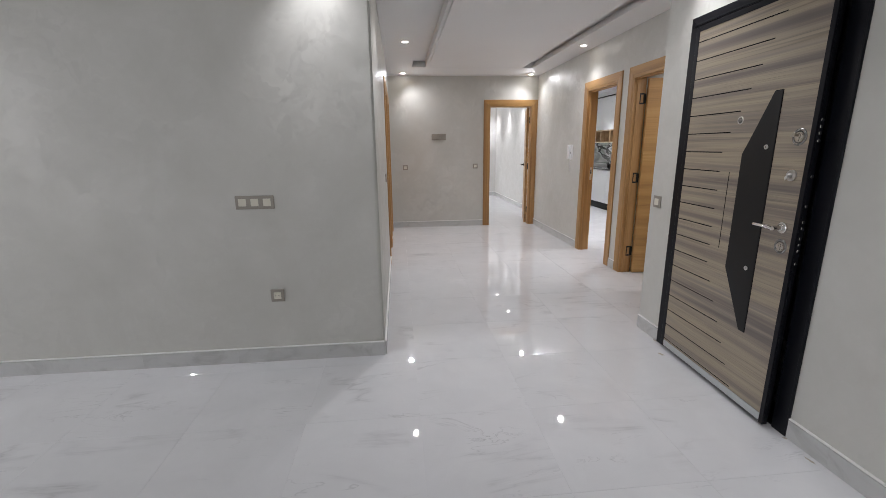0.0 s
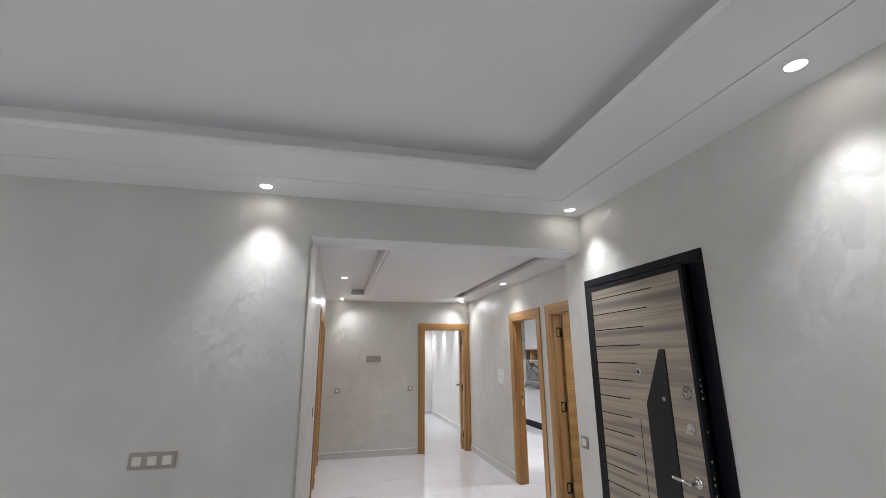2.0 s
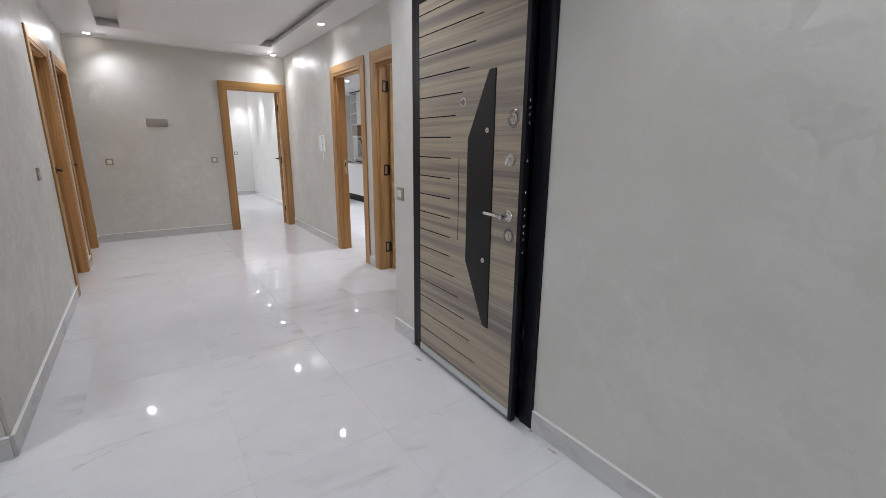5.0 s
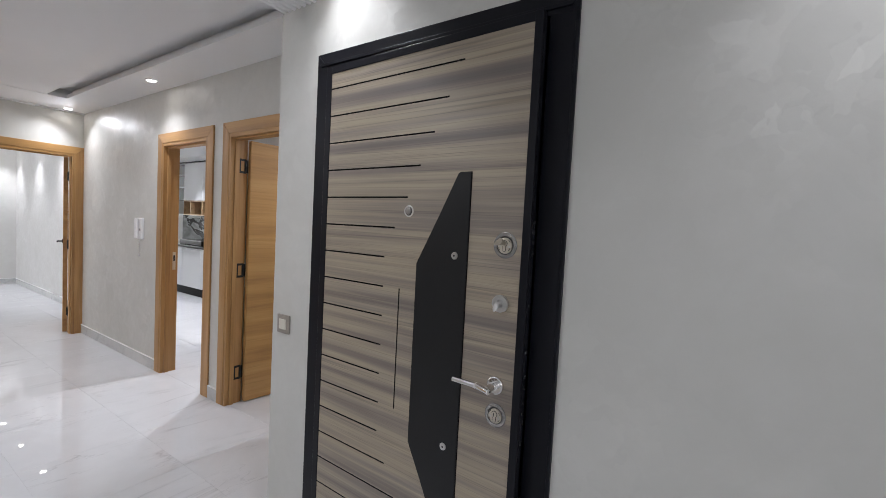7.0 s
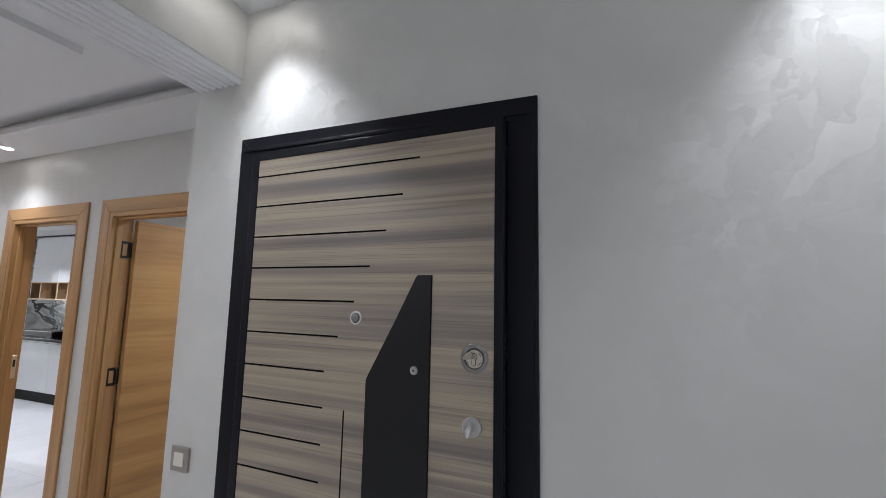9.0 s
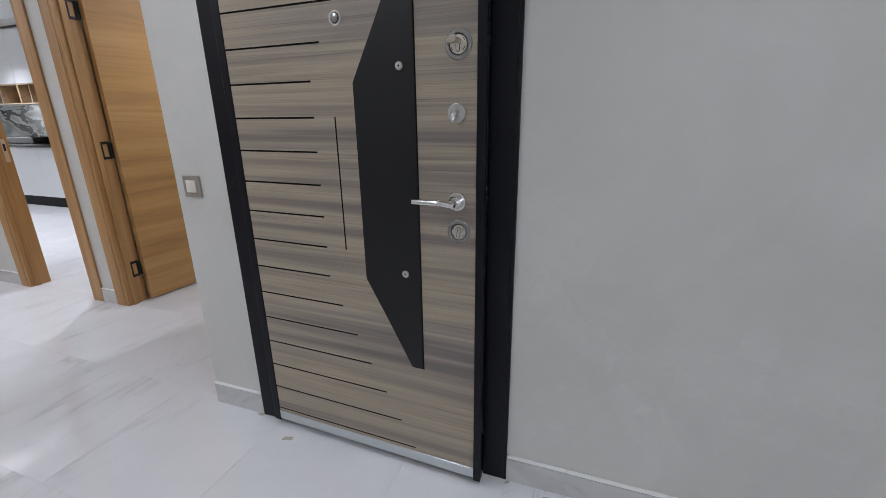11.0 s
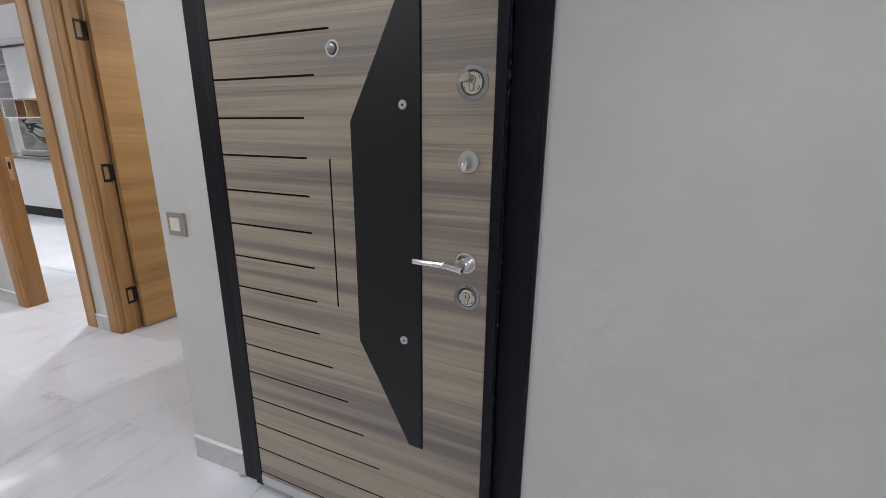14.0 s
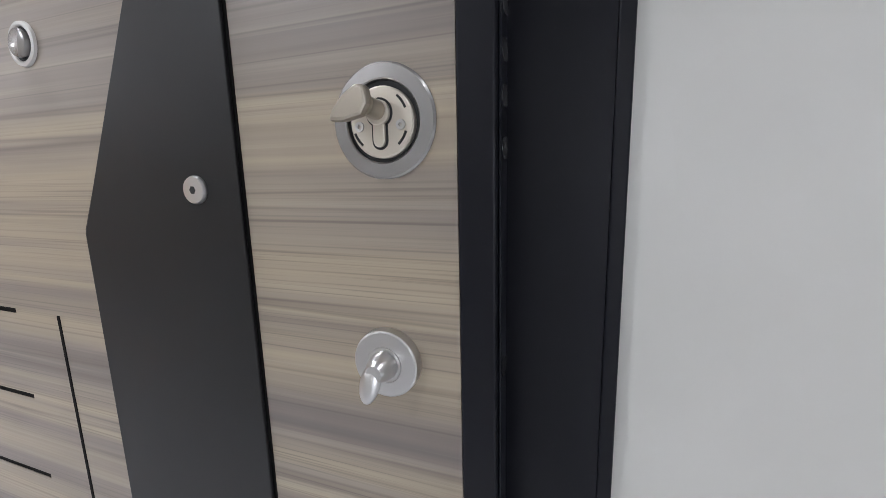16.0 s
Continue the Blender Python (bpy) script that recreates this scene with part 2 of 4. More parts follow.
M["granite"] = mat("black_granite", (0.012, 0.012, 0.013), 0.12)
n = Net(M["granite"])
n.set(Base_Color=n.ramp(n.noise(n.coords(), 240, 2), [(0.55, (0.010, 0.010, 0.011)), (0.75, (0.05, 0.05, 0.05))]))
M["plinth"] = mat("matte_black_plinth", (0.006, 0.006, 0.007), 0.5, Specular_IOR_Level=0.2)
M["edge_oak"] = wood("pale_oak_edge", (0.36, 0.25, 0.15), (0.50, 0.37, 0.23), (0.58, 0.45, 0.30), 1)
M["niche"] = wood("walnut_niche", (0.26, 0.15, 0.07), (0.38, 0.235, 0.12), (0.46, 0.30, 0.16), 1)
M["splash"] = mat("black_veined_marble", (0.02, 0.02, 0.022), 0.1)
n = Net(M["splash"])
w = n.noise(n.coords((1, 0.8, 2.0), rot=(0.6, 0, 0)), 1.9, 4, 0.5, 0.8)
r = n.node("ShaderNodeMath", {0: n.node("ShaderNodeMath", {0: w, 1: 0.52}, operation="SUBTRACT").outputs[0]}, operation="ABSOLUTE").outputs[0]
n.set(Base_Color=n.ramp(r, [(0.0, (0.012, 0.012, 0.013)), (0.034, (0.018, 0.020, 0.019)), (0.046, (0.40, 0.41, 0.40)), (0.2, (0.20, 0.21, 0.20))]))
M["lens"] = mat("lamp_lens", (1, 1, 1), 0.4)
b = M["lens"].node_tree.nodes["Principled BSDF"]
b.inputs["Emission Color"].default_value = (1.0, 0.95, 0.9, 1)
b.inputs["Emission Strength"].default_value = 28.0
# the landing's dimness is put into this grey
M["dusk"] = mat("landing_grey_dimmed", (0.25, 0.25, 0.25), 0.8)


# ---- mesh helpers ----
def box(bm, x0, x1, y0, y1, z0, z1):
    v = [bm.verts.new((x, y, z)) for z in (min(z0, z1), max(z0, z1)) for y in (min(y0, y1), max(y0, y1)) for x in (min(x0, x1), max(x0, x1))]
    for f in ((0, 2, 3, 1), (4, 5, 7, 6), (0, 1, 5, 4), (1, 3, 7, 5), (3, 2, 6, 7), (2, 0, 4, 6)):
        bm.faces.new([v[i] for i in f])
    return bm


def boxes(*dims):
    bm = bmesh.new()
    for d in dims:
        box(bm, *d)
    return bm


def soft_box(x0, x1, y0, y1, z0, z1, r=0.003, seg=2):
    bm = boxes((x0, x1, y0, y1, z0, z1))
    bmesh.ops.bevel(bm, geom=bm.edges[:], offset=r, segments=seg, affect="EDGES", profile=0.5)
    return bm


def prism(pts, y0, y1, r=0.0):
    """Outline in (x, z), pushed from y0 (front) to y1."""
    bm = bmesh.new()
    f = [bm.verts.new((x, y0, z)) for x, z in pts]
    g = [bm.verts.new((x, y1, z)) for x, z in pts]
    bm.faces.new(f)
    bm.faces.new(g[::-1])
    for i in range(len(pts)):
        j = (i + 1) % len(pts)
        bm.faces.new((f[j], f[i], g[i], g[j]))
    bmesh.ops.recalc_face_normals(bm, faces=bm.faces[:])
    if r:
        bmesh.ops.bevel(bm, geom=[e for e in bm.edges if e.is_manifold], offset=r, segments=2, affect="EDGES", profile=0.5)
    return bm


def lathe(profile, seg=40, axis="-Y", c=(0, 0, 0)):
    """Turned body; profile of (radius, height); height runs along -Y (out of a door) or Z."""
    bm = bmesh.new()
    rings = []
    for rad, h in profile:
        ring = []
        for i in range(seg if rad > 1e-6 else 1):
            a = 2 * math.pi * i / seg
            p = (rad * math.cos(a), -h, rad * math.sin(a)) if axis == "-Y" else (rad * math.cos(a), rad * math.sin(a), h)
            ring.append(bm.verts.new((p[0] + c[0], p[1] + c[1], p[2] + c[2])))
        rings.append(ring)
    for a, b in zip(rings, rings[1:]):
        for i in range(seg):
            j = (i + 1) % seg
            q = [a[i % len(a)], a[j % len(a)], b[j % len(b)], b[i % len(b)]]
            q = [v for k, v in enumerate(q) if v not in q[:k]]
            if len(q) > 2:
                bm.faces.new(q)
    bmesh.ops.recalc_face_normals(bm, faces=bm.faces[:])
    for f in bm.faces:
        f.smooth = True
    return bm


def tube(path, radii, seg=16):
    bm = bmesh.new()
    path = [Vector(p) for p in path]
    rings = []
    for i, p in enumerate(path):
        d = (path[min(i + 1, len(path) - 1)] - path[max(i - 1, 0)]).normalized()
        u = d.orthogonal().normalized() if i == 0 else (u - d * u.dot(d)).normalized()
        w = d.cross(u)
        rings.append([bm.verts.new(p + radii[i] * (math.cos(a) * u + math.sin(a) * w)) for a in (2 * math.pi * k / seg for k in range(seg))])
    for a, b in zip(rings, rings[1:]):
        for i in range(seg):
            bm.faces.new((a[i], a[(i + 1) % seg], b[(i + 1) % seg], b[i]))
    bm.faces.new(rings[0][::-1])
    bm.faces.new(rings[-1])
    bmesh.ops.recalc_face_normals(bm, faces=bm.faces[:])
    for f in bm.faces:
        f.smooth = len(f.verts) == 4
    return bm


def mesh_of(name, bm, material):
    me = bpy.data.meshes.new(name)
    bm.to_mesh(me)
    bm.free()
    me.materials.append(material)
    if any(p.use_smooth for p in me.polygons):
        me.set_sharp_from_angle(angle=radians(32))
    return me


def part(name, bm, material, parent=None, label=""):
    ob = new(name, mesh_of(name, bm, material))
    if parent:
        ob.parent = parent
    return tagged(ob, label)


def base(name, m, label, category, group="", kind=""):
    ob = new(name)
    ob.matrix_basis = m
    return tagged(ob, label, category, group, kind)


def structure(name, bm, material, label, category):
    return tagged(part(name, bm, material), label, category, "", "structure")


def holed(axis, a0, a1, w0, w1, z1, holes, z0=0.0):
    """A wall along 'x' or 'y' from a0 to a1, w0 to w1 thick, with holes (h0, h1, sill, head)."""
    bm = bmesh.new()

    def put(s0, s1, b0, b1):
        if s1 - s0 > 1e-5 and b1 - b0 > 1e-5:
            box(bm, s0, s1, w0, w1, b0, b1) if axis == "x" else box(bm, w0, w1, s0, s1, b0, b1)
    at = a0
    for h0, h1, b0, b1 in sorted(holes):
        put(at, h0, z0, z1)
        put(h0, h1, z0, b0)
        put(h0, h1, b1, z1)
        at = h1
    put(at, a1, z0, z1)
    return bm


# ---- large structure ----
TOP = 2.95
HOLE_1 = (-1.062, -0.052, 0.0, 2.078)
structure("wall_east", holed("y", LY, 0.23, 0.0, 0.2, TOP, [HOLE_1]), M["wall"], "pearly grey trowelled stucco wall around the security door", "wall")
structure("wall_return", boxes((0.2, CR + 0.12, 0.03, 0.23, 0, TOP)), M["wall"], "short grey stucco return wall beside the corridor", "wall")
bm = boxes((LX, CL, 0.0, 0.15, 0, ZB))
bmesh.ops.bevel(bm, geom=[e for e in bm.edges if all(abs(v.co.x - CL) < 1e-4 and v.co.y < 0.01 for v in e.verts)], offset=0.012, segments=4, affect="EDGES")
box(bm, LX, CL, 0.0, 0.15, ZB, TOP)
structure("wall_north", bm, M["wall"], "pearly grey stucco wall with switches", "wall")
DL1, DL2 = (2.38, 3.21), (3.58, 4.42)
structure("wall_corridor_west", holed("y", 0.15, CY, CL - 0.12, CL, TOP, [(*DL1, 0, 2.05), (*DL2, 0, 2.05)]), M["wall"], "grey stucco corridor wall with two oak doors", "wall")
FD = (-0.267, 0.505)
structure("wall_corridor_north", holed("x", -4.0, CR + 0.12, CY, CY + 0.12, TOP, [(*FD, 0, 2.055)]), M["wall"], "grey stucco end wall of the corridor", "wall")
KD, BD = (1.965, 2.735), (0.90, 1.66)
structure("wall_corridor_east", holed("y", 0.23, CY, CR, CR + 0.12, TOP, [(*KD, 0, 2.05), (*BD, 0, 2.05)]), M["wall"], "grey stucco corridor wall with kitchen and washroom doorways", "wall")
structure("wall_south", holed("x", LX, 0.2, LY - 0.15, LY, TOP, [(-2.4, -0.2, 0.4, 2.3)]), M["wall"], "plain grey stucco wall closing the living room", "wall")
structure("wall_west", holed("y", LY - 0.15, 0.15, LX - 0.15, LX, TOP, [(-5.0, -1.6, 0.4, 2.3)]), M["wall"], "plain grey stucco wall closing the living room", "wall")

# beam over the corridor opening, with fluted trim on its underside
bm = boxes((CL, 0.0, 0.0, 0.23, ZB + 0.012, TOP))
structure("beam", bm, M["wall"], "stucco beam over the corridor opening", "beam")
bm = boxes((CL, 0.0, 0.004, 0.226, ZB + 0.004, ZB + 0.012))
for i in range(7):
    y = 0.006 + i * 0.0325
    bm2 = lathe([(0.0, CL), (0.0125, CL), (0.0125, 0.0), (0.0, 0.0)], 10, "Z")
    bmesh.ops.rotate(bm2, verts=bm2.verts[:], cent=(0, 0, 0), matrix=Matrix.Rotation(radians(90), 3, "Y"))
    bmesh.ops.translate(bm2, verts=bm2.verts[:], vec=(0, y + 0.0125, ZB + 0.006))
    tmp = bpy.data.meshes.new("rib")
    bm2.to_mesh(tmp)
    bm.from_mesh(tmp)
    bm2.free()
    bpy.data.meshes.remove(tmp)
structure("trim_beam", bm, M["ceiling"], "white fluted plaster trim under the beam", "trim")

# living room ceiling: soffit ring with a fine groove, raised tray
W1, WG = 0.665, 0.30
bm = bmesh.new()


def ring(bm, x0, x1, y0, y1, w, z0, z1):
    box(bm, x0, x1, y1 - w, y1, z0, z1)
    box(bm, x0, x1, y0, y0 + w, z0, z1)
    box(bm, x0, x0 + w, y0 + w, y1 - w, z0, z1)
    box(bm, x1 - w, x1, y0 + w, y1 - w, z0, z1)


ring(bm, LX, 0, LY, 0, WG, ZL, ZL + 0.034)
g = WG + 0.006
ring(bm, LX + g, -g, LY + g, -g, W1 - g, ZL, ZL + 0.034)
ring(bm, LX, 0, LY, 0, W1 - 0.12, ZL + 0.035, TOP)
box(bm, LX, 0, LY, 0, 2.755, TOP + 0.05)
structure("ceiling_living", bm, M["ceiling"], "white plaster ceiling with stepped tray", "ceiling")

# corridor ceiling: lipped soffits, two deep slots along it and a hung middle panel
bm = bmesh.new()
x0, x1, y0, y1 = CL, CR, 0.23, CY
ZH = 2.605
PL, PR, PN, PF = -1.33, -0.17, 0.68, 3.50    # hung middle panel
box(bm, x0, x1, y0, y1, ZH, TOP + 0.05)
for lip, back, top in ((0.0, ZC, ZC + 0.034), (0.06, ZC + 0.034, ZH)):
    box(bm, x0, -1.56 - lip, y0, y1, back, top)
    box(bm, 0.25 + lip, x1, y0, y1, back, top)
    box(bm, -1.56 - lip, 0.25 + lip, 4.05 + lip, y1, back, top)
box(bm, -1.36, 0.10, y0, 4.05, ZC + 0.002, ZH)
box(bm, PL, PR, PN, PF, ZC - 0.028, ZC + 0.0018)
structure("ceiling_corridor", bm, M["ceiling"], "white plaster corridor ceiling with two slots and a hung middle panel", "ceiling")
bm = boxes((CL, CR, CY - 0.035, CY, ZC - 0.012, ZC), (CL, CL + 0.035, 0.23, CY - 0.035, ZC - 0.012, ZC))
structure("trim_corridor_ceiling", bm, M["ceiling"], "thin white plaster edge trim at the ceiling", "trim")

# kitchen, bedroom, washroom shells
structure("wall_kitchen", boxes((KX, KX + 0.12, 1.8, KY, 0, TOP), (BX + 0.12, KX + 0.12, KY, KY + 0.12, 0, TOP), (CR + 0.12, KX, 1.8, 1.92, 0, TOP)), M["wall_pale"], "pale stucco kitchen walls", "wall")
structure("wall_bedroom_east", boxes((BX, BX + 0.12, CY + 0.12, BY, 0, TOP), (CR + 0.12, BX + 0.12, CY, CY + 0.12, 0, TOP)), M["wall_pale"], "pale stucco bedroom wall", "wall")
structure("wall_bedroom_north", boxes((-4.0, BX + 0.12, BY, BY + 0.12, 0, TOP), (-4.12, -4.0, CY, BY + 0.12, 0, TOP)), M["wall_pale"], "pale stucco bedroom wall", "wall")
structure("wall_washroom", boxes((2.4, 2.52, 0.23, 1.8, 0, TOP), (0.698, 2.4, 0.11, 0.23, 0, TOP)), M["wall_pale"], "pale washroom walls", "wall")
# assumed landing shell that closes off the space behind the ajar door
structure("wall_landing", boxes((0.9, 1.0, -2.2, 0.03, 0, TOP), (0.2, 0.9, -2.2, -2.1, 0, TOP), (0.2, 1.0, -2.2, 0.03, 2.6, 2.7)), M["dusk"], "assumed stairwell wall behind the security door, dimness put into its grey", "wall")
structure("ceiling_kitchen", boxes((CR + 0.12, KX, 1.92, KY, 2.53, TOP)), M["ceiling"], "white kitchen ceiling", "ceiling")
structure("ceiling_bedroom", boxes((-4.0, BX, CY + 0.12, BY, 2.51, TOP)), M["ceiling"], "white bedroom ceiling", "ceiling")
structure("ceiling_washroom", boxes((0.698, 2.4, 0.23, 1.8, 2.45, TOP)), M["ceiling"], "white washroom ceiling", "ceiling")
structure("wall_closets", boxes((CL - 1.2, CL - 1.1, 0.15, CY, 0, TOP)), M["wall_pale"], "plain wall behind the corridor doors", "wall")


# ---- downlights ----
def downlight(x, y, z, watts, cone=68, blend=0.6, tip=0, dip=0):
    e = base("downlight", pose(x, y, z), "small round white recessed LED downlight in the ceiling", "downlight", "recessed downlights")
    part("rim", lathe([(0.047, 0.0), (0.047, -0.003), (0.044, -0.0045), (0.0345, -0.0045), (0.033, -0.002), (0.033, 0.004)], 32, "Z"), M["white_plastic"], e)
    part("lens", lathe([(0.0325, -0.002), (0.028, -0.005), (0.015, -0.0065), (0.0, -0.007)], 24, "Z"), M["lens"], e, "bright frosted lens")
    spot(x, y, z - 0.045, watts, cone, blend, tip, dip)
    return e


for x, y in LAMPS_LIVING:
    downlight(x, y, ZL, LAMP_W, 82, 1.0, 0, -10 if (x, y) == (-0.15, -0.147) else 0)
for x, y in LAMPS_CORRIDOR:
    downlight(x, y, ZC, LAMP_K, 150, 1.0, -26 if x < -1 else 26, -26 if y > 4 else 0)
for x, y in LAMPS_KITCHEN:
    downlight(x, y, 2.53, 76.0, 90, 0.8)
for x, y in LAMPS_BEDROOM:
    downlight(x, y, 2.51, 48.0, 74, 1.0)
for x, y in LAMPS_WASH:
    downlight(x, y, 2.45, 30.0, 160, 0.8)


# ---- security door: local x along the leaf from the hinges, -y into the room ----
d1 = base("door_1", pose(0, -0.11, 0, 0, 0, -90), "grey-brown laminate security door, slightly ajar in a black steel frame", "door", "", "structure")


def fu(y):
    return -0.11 - y


FW0, FW1 = fu(-0.031), fu(-1.084)
HT = 2.1
# steel frame: stepped face on each side and at the head, worn rounded edges
part("hinge_jamb", prism([(FW0, 0), (FW0 + 0.066, 0), (FW0 + 0.066, HT - 0.066), (FW0, HT)], -0.012, 0.17, 0.002), M["steel_black"], d1)
part("lock_jamb", boxes((FW1 - 0.082, FW1 - 0.011, -0.0085, 0.17, 0, HT - 0.066)), M["steel_black"], d1)
part("head_jamb", prism([(FW0, HT), (FW0 + 0.066, HT - 0.066), (FW1, HT - 0.066), (FW1, HT)], -0.0105, 0.17, 0.0015), M["steel_black"], d1)
part("lock_lip", soft_box(FW1 - 0.0108, FW1, -0.0105, 0.17, 0, HT - 0.0665, 0.0015), M["steel_black"], d1, "raised black lip of the frame")
part("head_rebate", soft_box(FW0 + 0.02, FW1 - 0.016, -0.018, -0.0125, HT - 0.052, HT - 0.04, 0.0015), M["steel_black"], d1)
part("threshold", soft_box(FW0 + 0.067, FW1 - 0.083, 0.0, 0.17, 0.0, 0.012, 0.003), M["steel_black"], d1)

LEAF = 2.1
leaf = base("leaf", pose(0, 0, 0, 0, 0, -LEAF), "", "")
leaf.parent = d1
U0, U1, UE = 0.033, 0.872, 0.897
F0 = -0.030      # face of the laminate
Z0, Z1 = 0.066, 2.003
part("leaf_core", soft_box(0.002, UE, F0 + 0.006, F0 + 0.024, 0.016, 2.03, 0.002), M["steel_black"], leaf, "black steel core of the leaf")
part("leaf_back", boxes((0.02, UE - 0.05, F0 + 0.0242, 0.05, 0.02, 2.02)), M["steel_black"], leaf)
part("hinge_profile", soft_box(0.002, U0 - 0.001, F0 - 0.002, F0 + 0.0055, 0.016, 2.03, 0.0015), M["steel_black"], leaf)
part("lock_profile", soft_box(U1 + 0.001, UE, F0 - 0.003, F0 + 0.0055, 0.016, 2.03, 0.0015), M["steel_black"], leaf)
part("top_profile", soft_box(U0 - 0.001, U1 + 0.001, F0 - 0.002, F0 + 0.0055, Z1 + 0.001, 2.03, 0.0015), M["steel_black"], leaf)
part("bottom_sweep", soft_box(U0, U1, F0 - 0.003, F0 + 0.0055, 0.026, Z0 - 0.001, 0.0015), M["alu"], leaf, "bright aluminium kick strip")
# laminate face cut by level grooves
ENDS = [0.76, 0.709, 0.658, 0.607, 0.558, 0.505] + [0.462] * 7 + [0.505, 0.555, 0.606, 0.659, 0.712, 0.764]
GW = 0.0030
bm = bmesh.new()
zt = Z1
grooves = []
for i, e in enumerate(ENDS):
    z = 1.945 - i * 0.10367
    box(bm, U0, U1, F0, F0 + 0.0055, z + GW, zt)
    box(bm, e - 0.11, U1, F0, F0 + 0.0055, z - GW, z + GW)
    grooves.append((z, e - 0.11))
    zt = z - GW
box(bm, U0, U1, F0, F0 + 0.0055, Z0, zt)
part("laminate_panel", bm, M["laminate"], leaf, "grey-brown streaked wood laminate")
for z, e in grooves:
    part("inlay_strip", boxes((U0, e - 0.0003, F0 + 0.0008, F0 + 0.0052, z - GW + 0.0002, z + GW - 0.0002)), M["groove"], leaf)
part("upright_inlay", soft_box(0.4255, 0.4305, F0 - 0.0006, F0 + 0.002, 0.804, 1.221, 0.0005, 1), M["groove"], leaf)
OUT = [(0.651, 1.604), (0.696, 1.604), (0.696, 0.418), (0.656, 0.418), (0.502, 0.717), (0.502, 1.311)]
cx, cz = 0.62, 1.01
part("panel_edge", prism([(x + (0.003 if x > cx else -0.003), z + (0.003 if z > cz else -0.003)) for x, z in OUT], F0 - 0.0008, F0 + 0.002), M["groove"], leaf)
part("dark_panel", prism(OUT, F0 - 0.0035, F0 - 0.0002, 0.001), M["panel_black"], leaf, "matte black angular inlay panel")


def screw(x, z):
    s = part("panel_screw", lathe([(0.0, 0.0032), (0.002, 0.0032), (0.0024, 0.0042), (0.0105, 0.0038), (0.0115, 0.002), (0.0115, 0.0)], 28, "-Y", (x, F0 - 0.0033, z)), M["satin"], leaf)
    part("socket", lathe([(0.0, 0.0001), (0.0034, 0.0)], 6, "-Y", (x, F0 - 0.0075, z)), M["dark_hole"], s)


screw(0.652, 1.351)
screw(0.646, 0.749)


def drop(x, z, tilt, r0=0.008):
    """Teardrop thumb turn on a short stem."""
    bm = bmesh.new()
    bmesh.ops.create_uvsphere(bm, u_segments=20, v_segments=14, radius=1.0)
    for v in bm.verts:
        k = 1.0 - 0.35 * max(0.0, v.co.z)
        v.co = Vector((v.co.x * 0.0078 * k, v.co.y * 0.0040 * k, v.co.z * 0.0165 - 0.007))
    for f in bm.faces:
        f.smooth = True
    bmesh.ops.transform(bm, matrix=Matrix.Translation((x, F0 - 0.0215, z + 0.003)) @ Matrix.Rotation(radians(tilt), 4, "Y") @ Matrix.Rotation(radians(-14), 4, "X"), verts=bm.verts[:])
    return bm


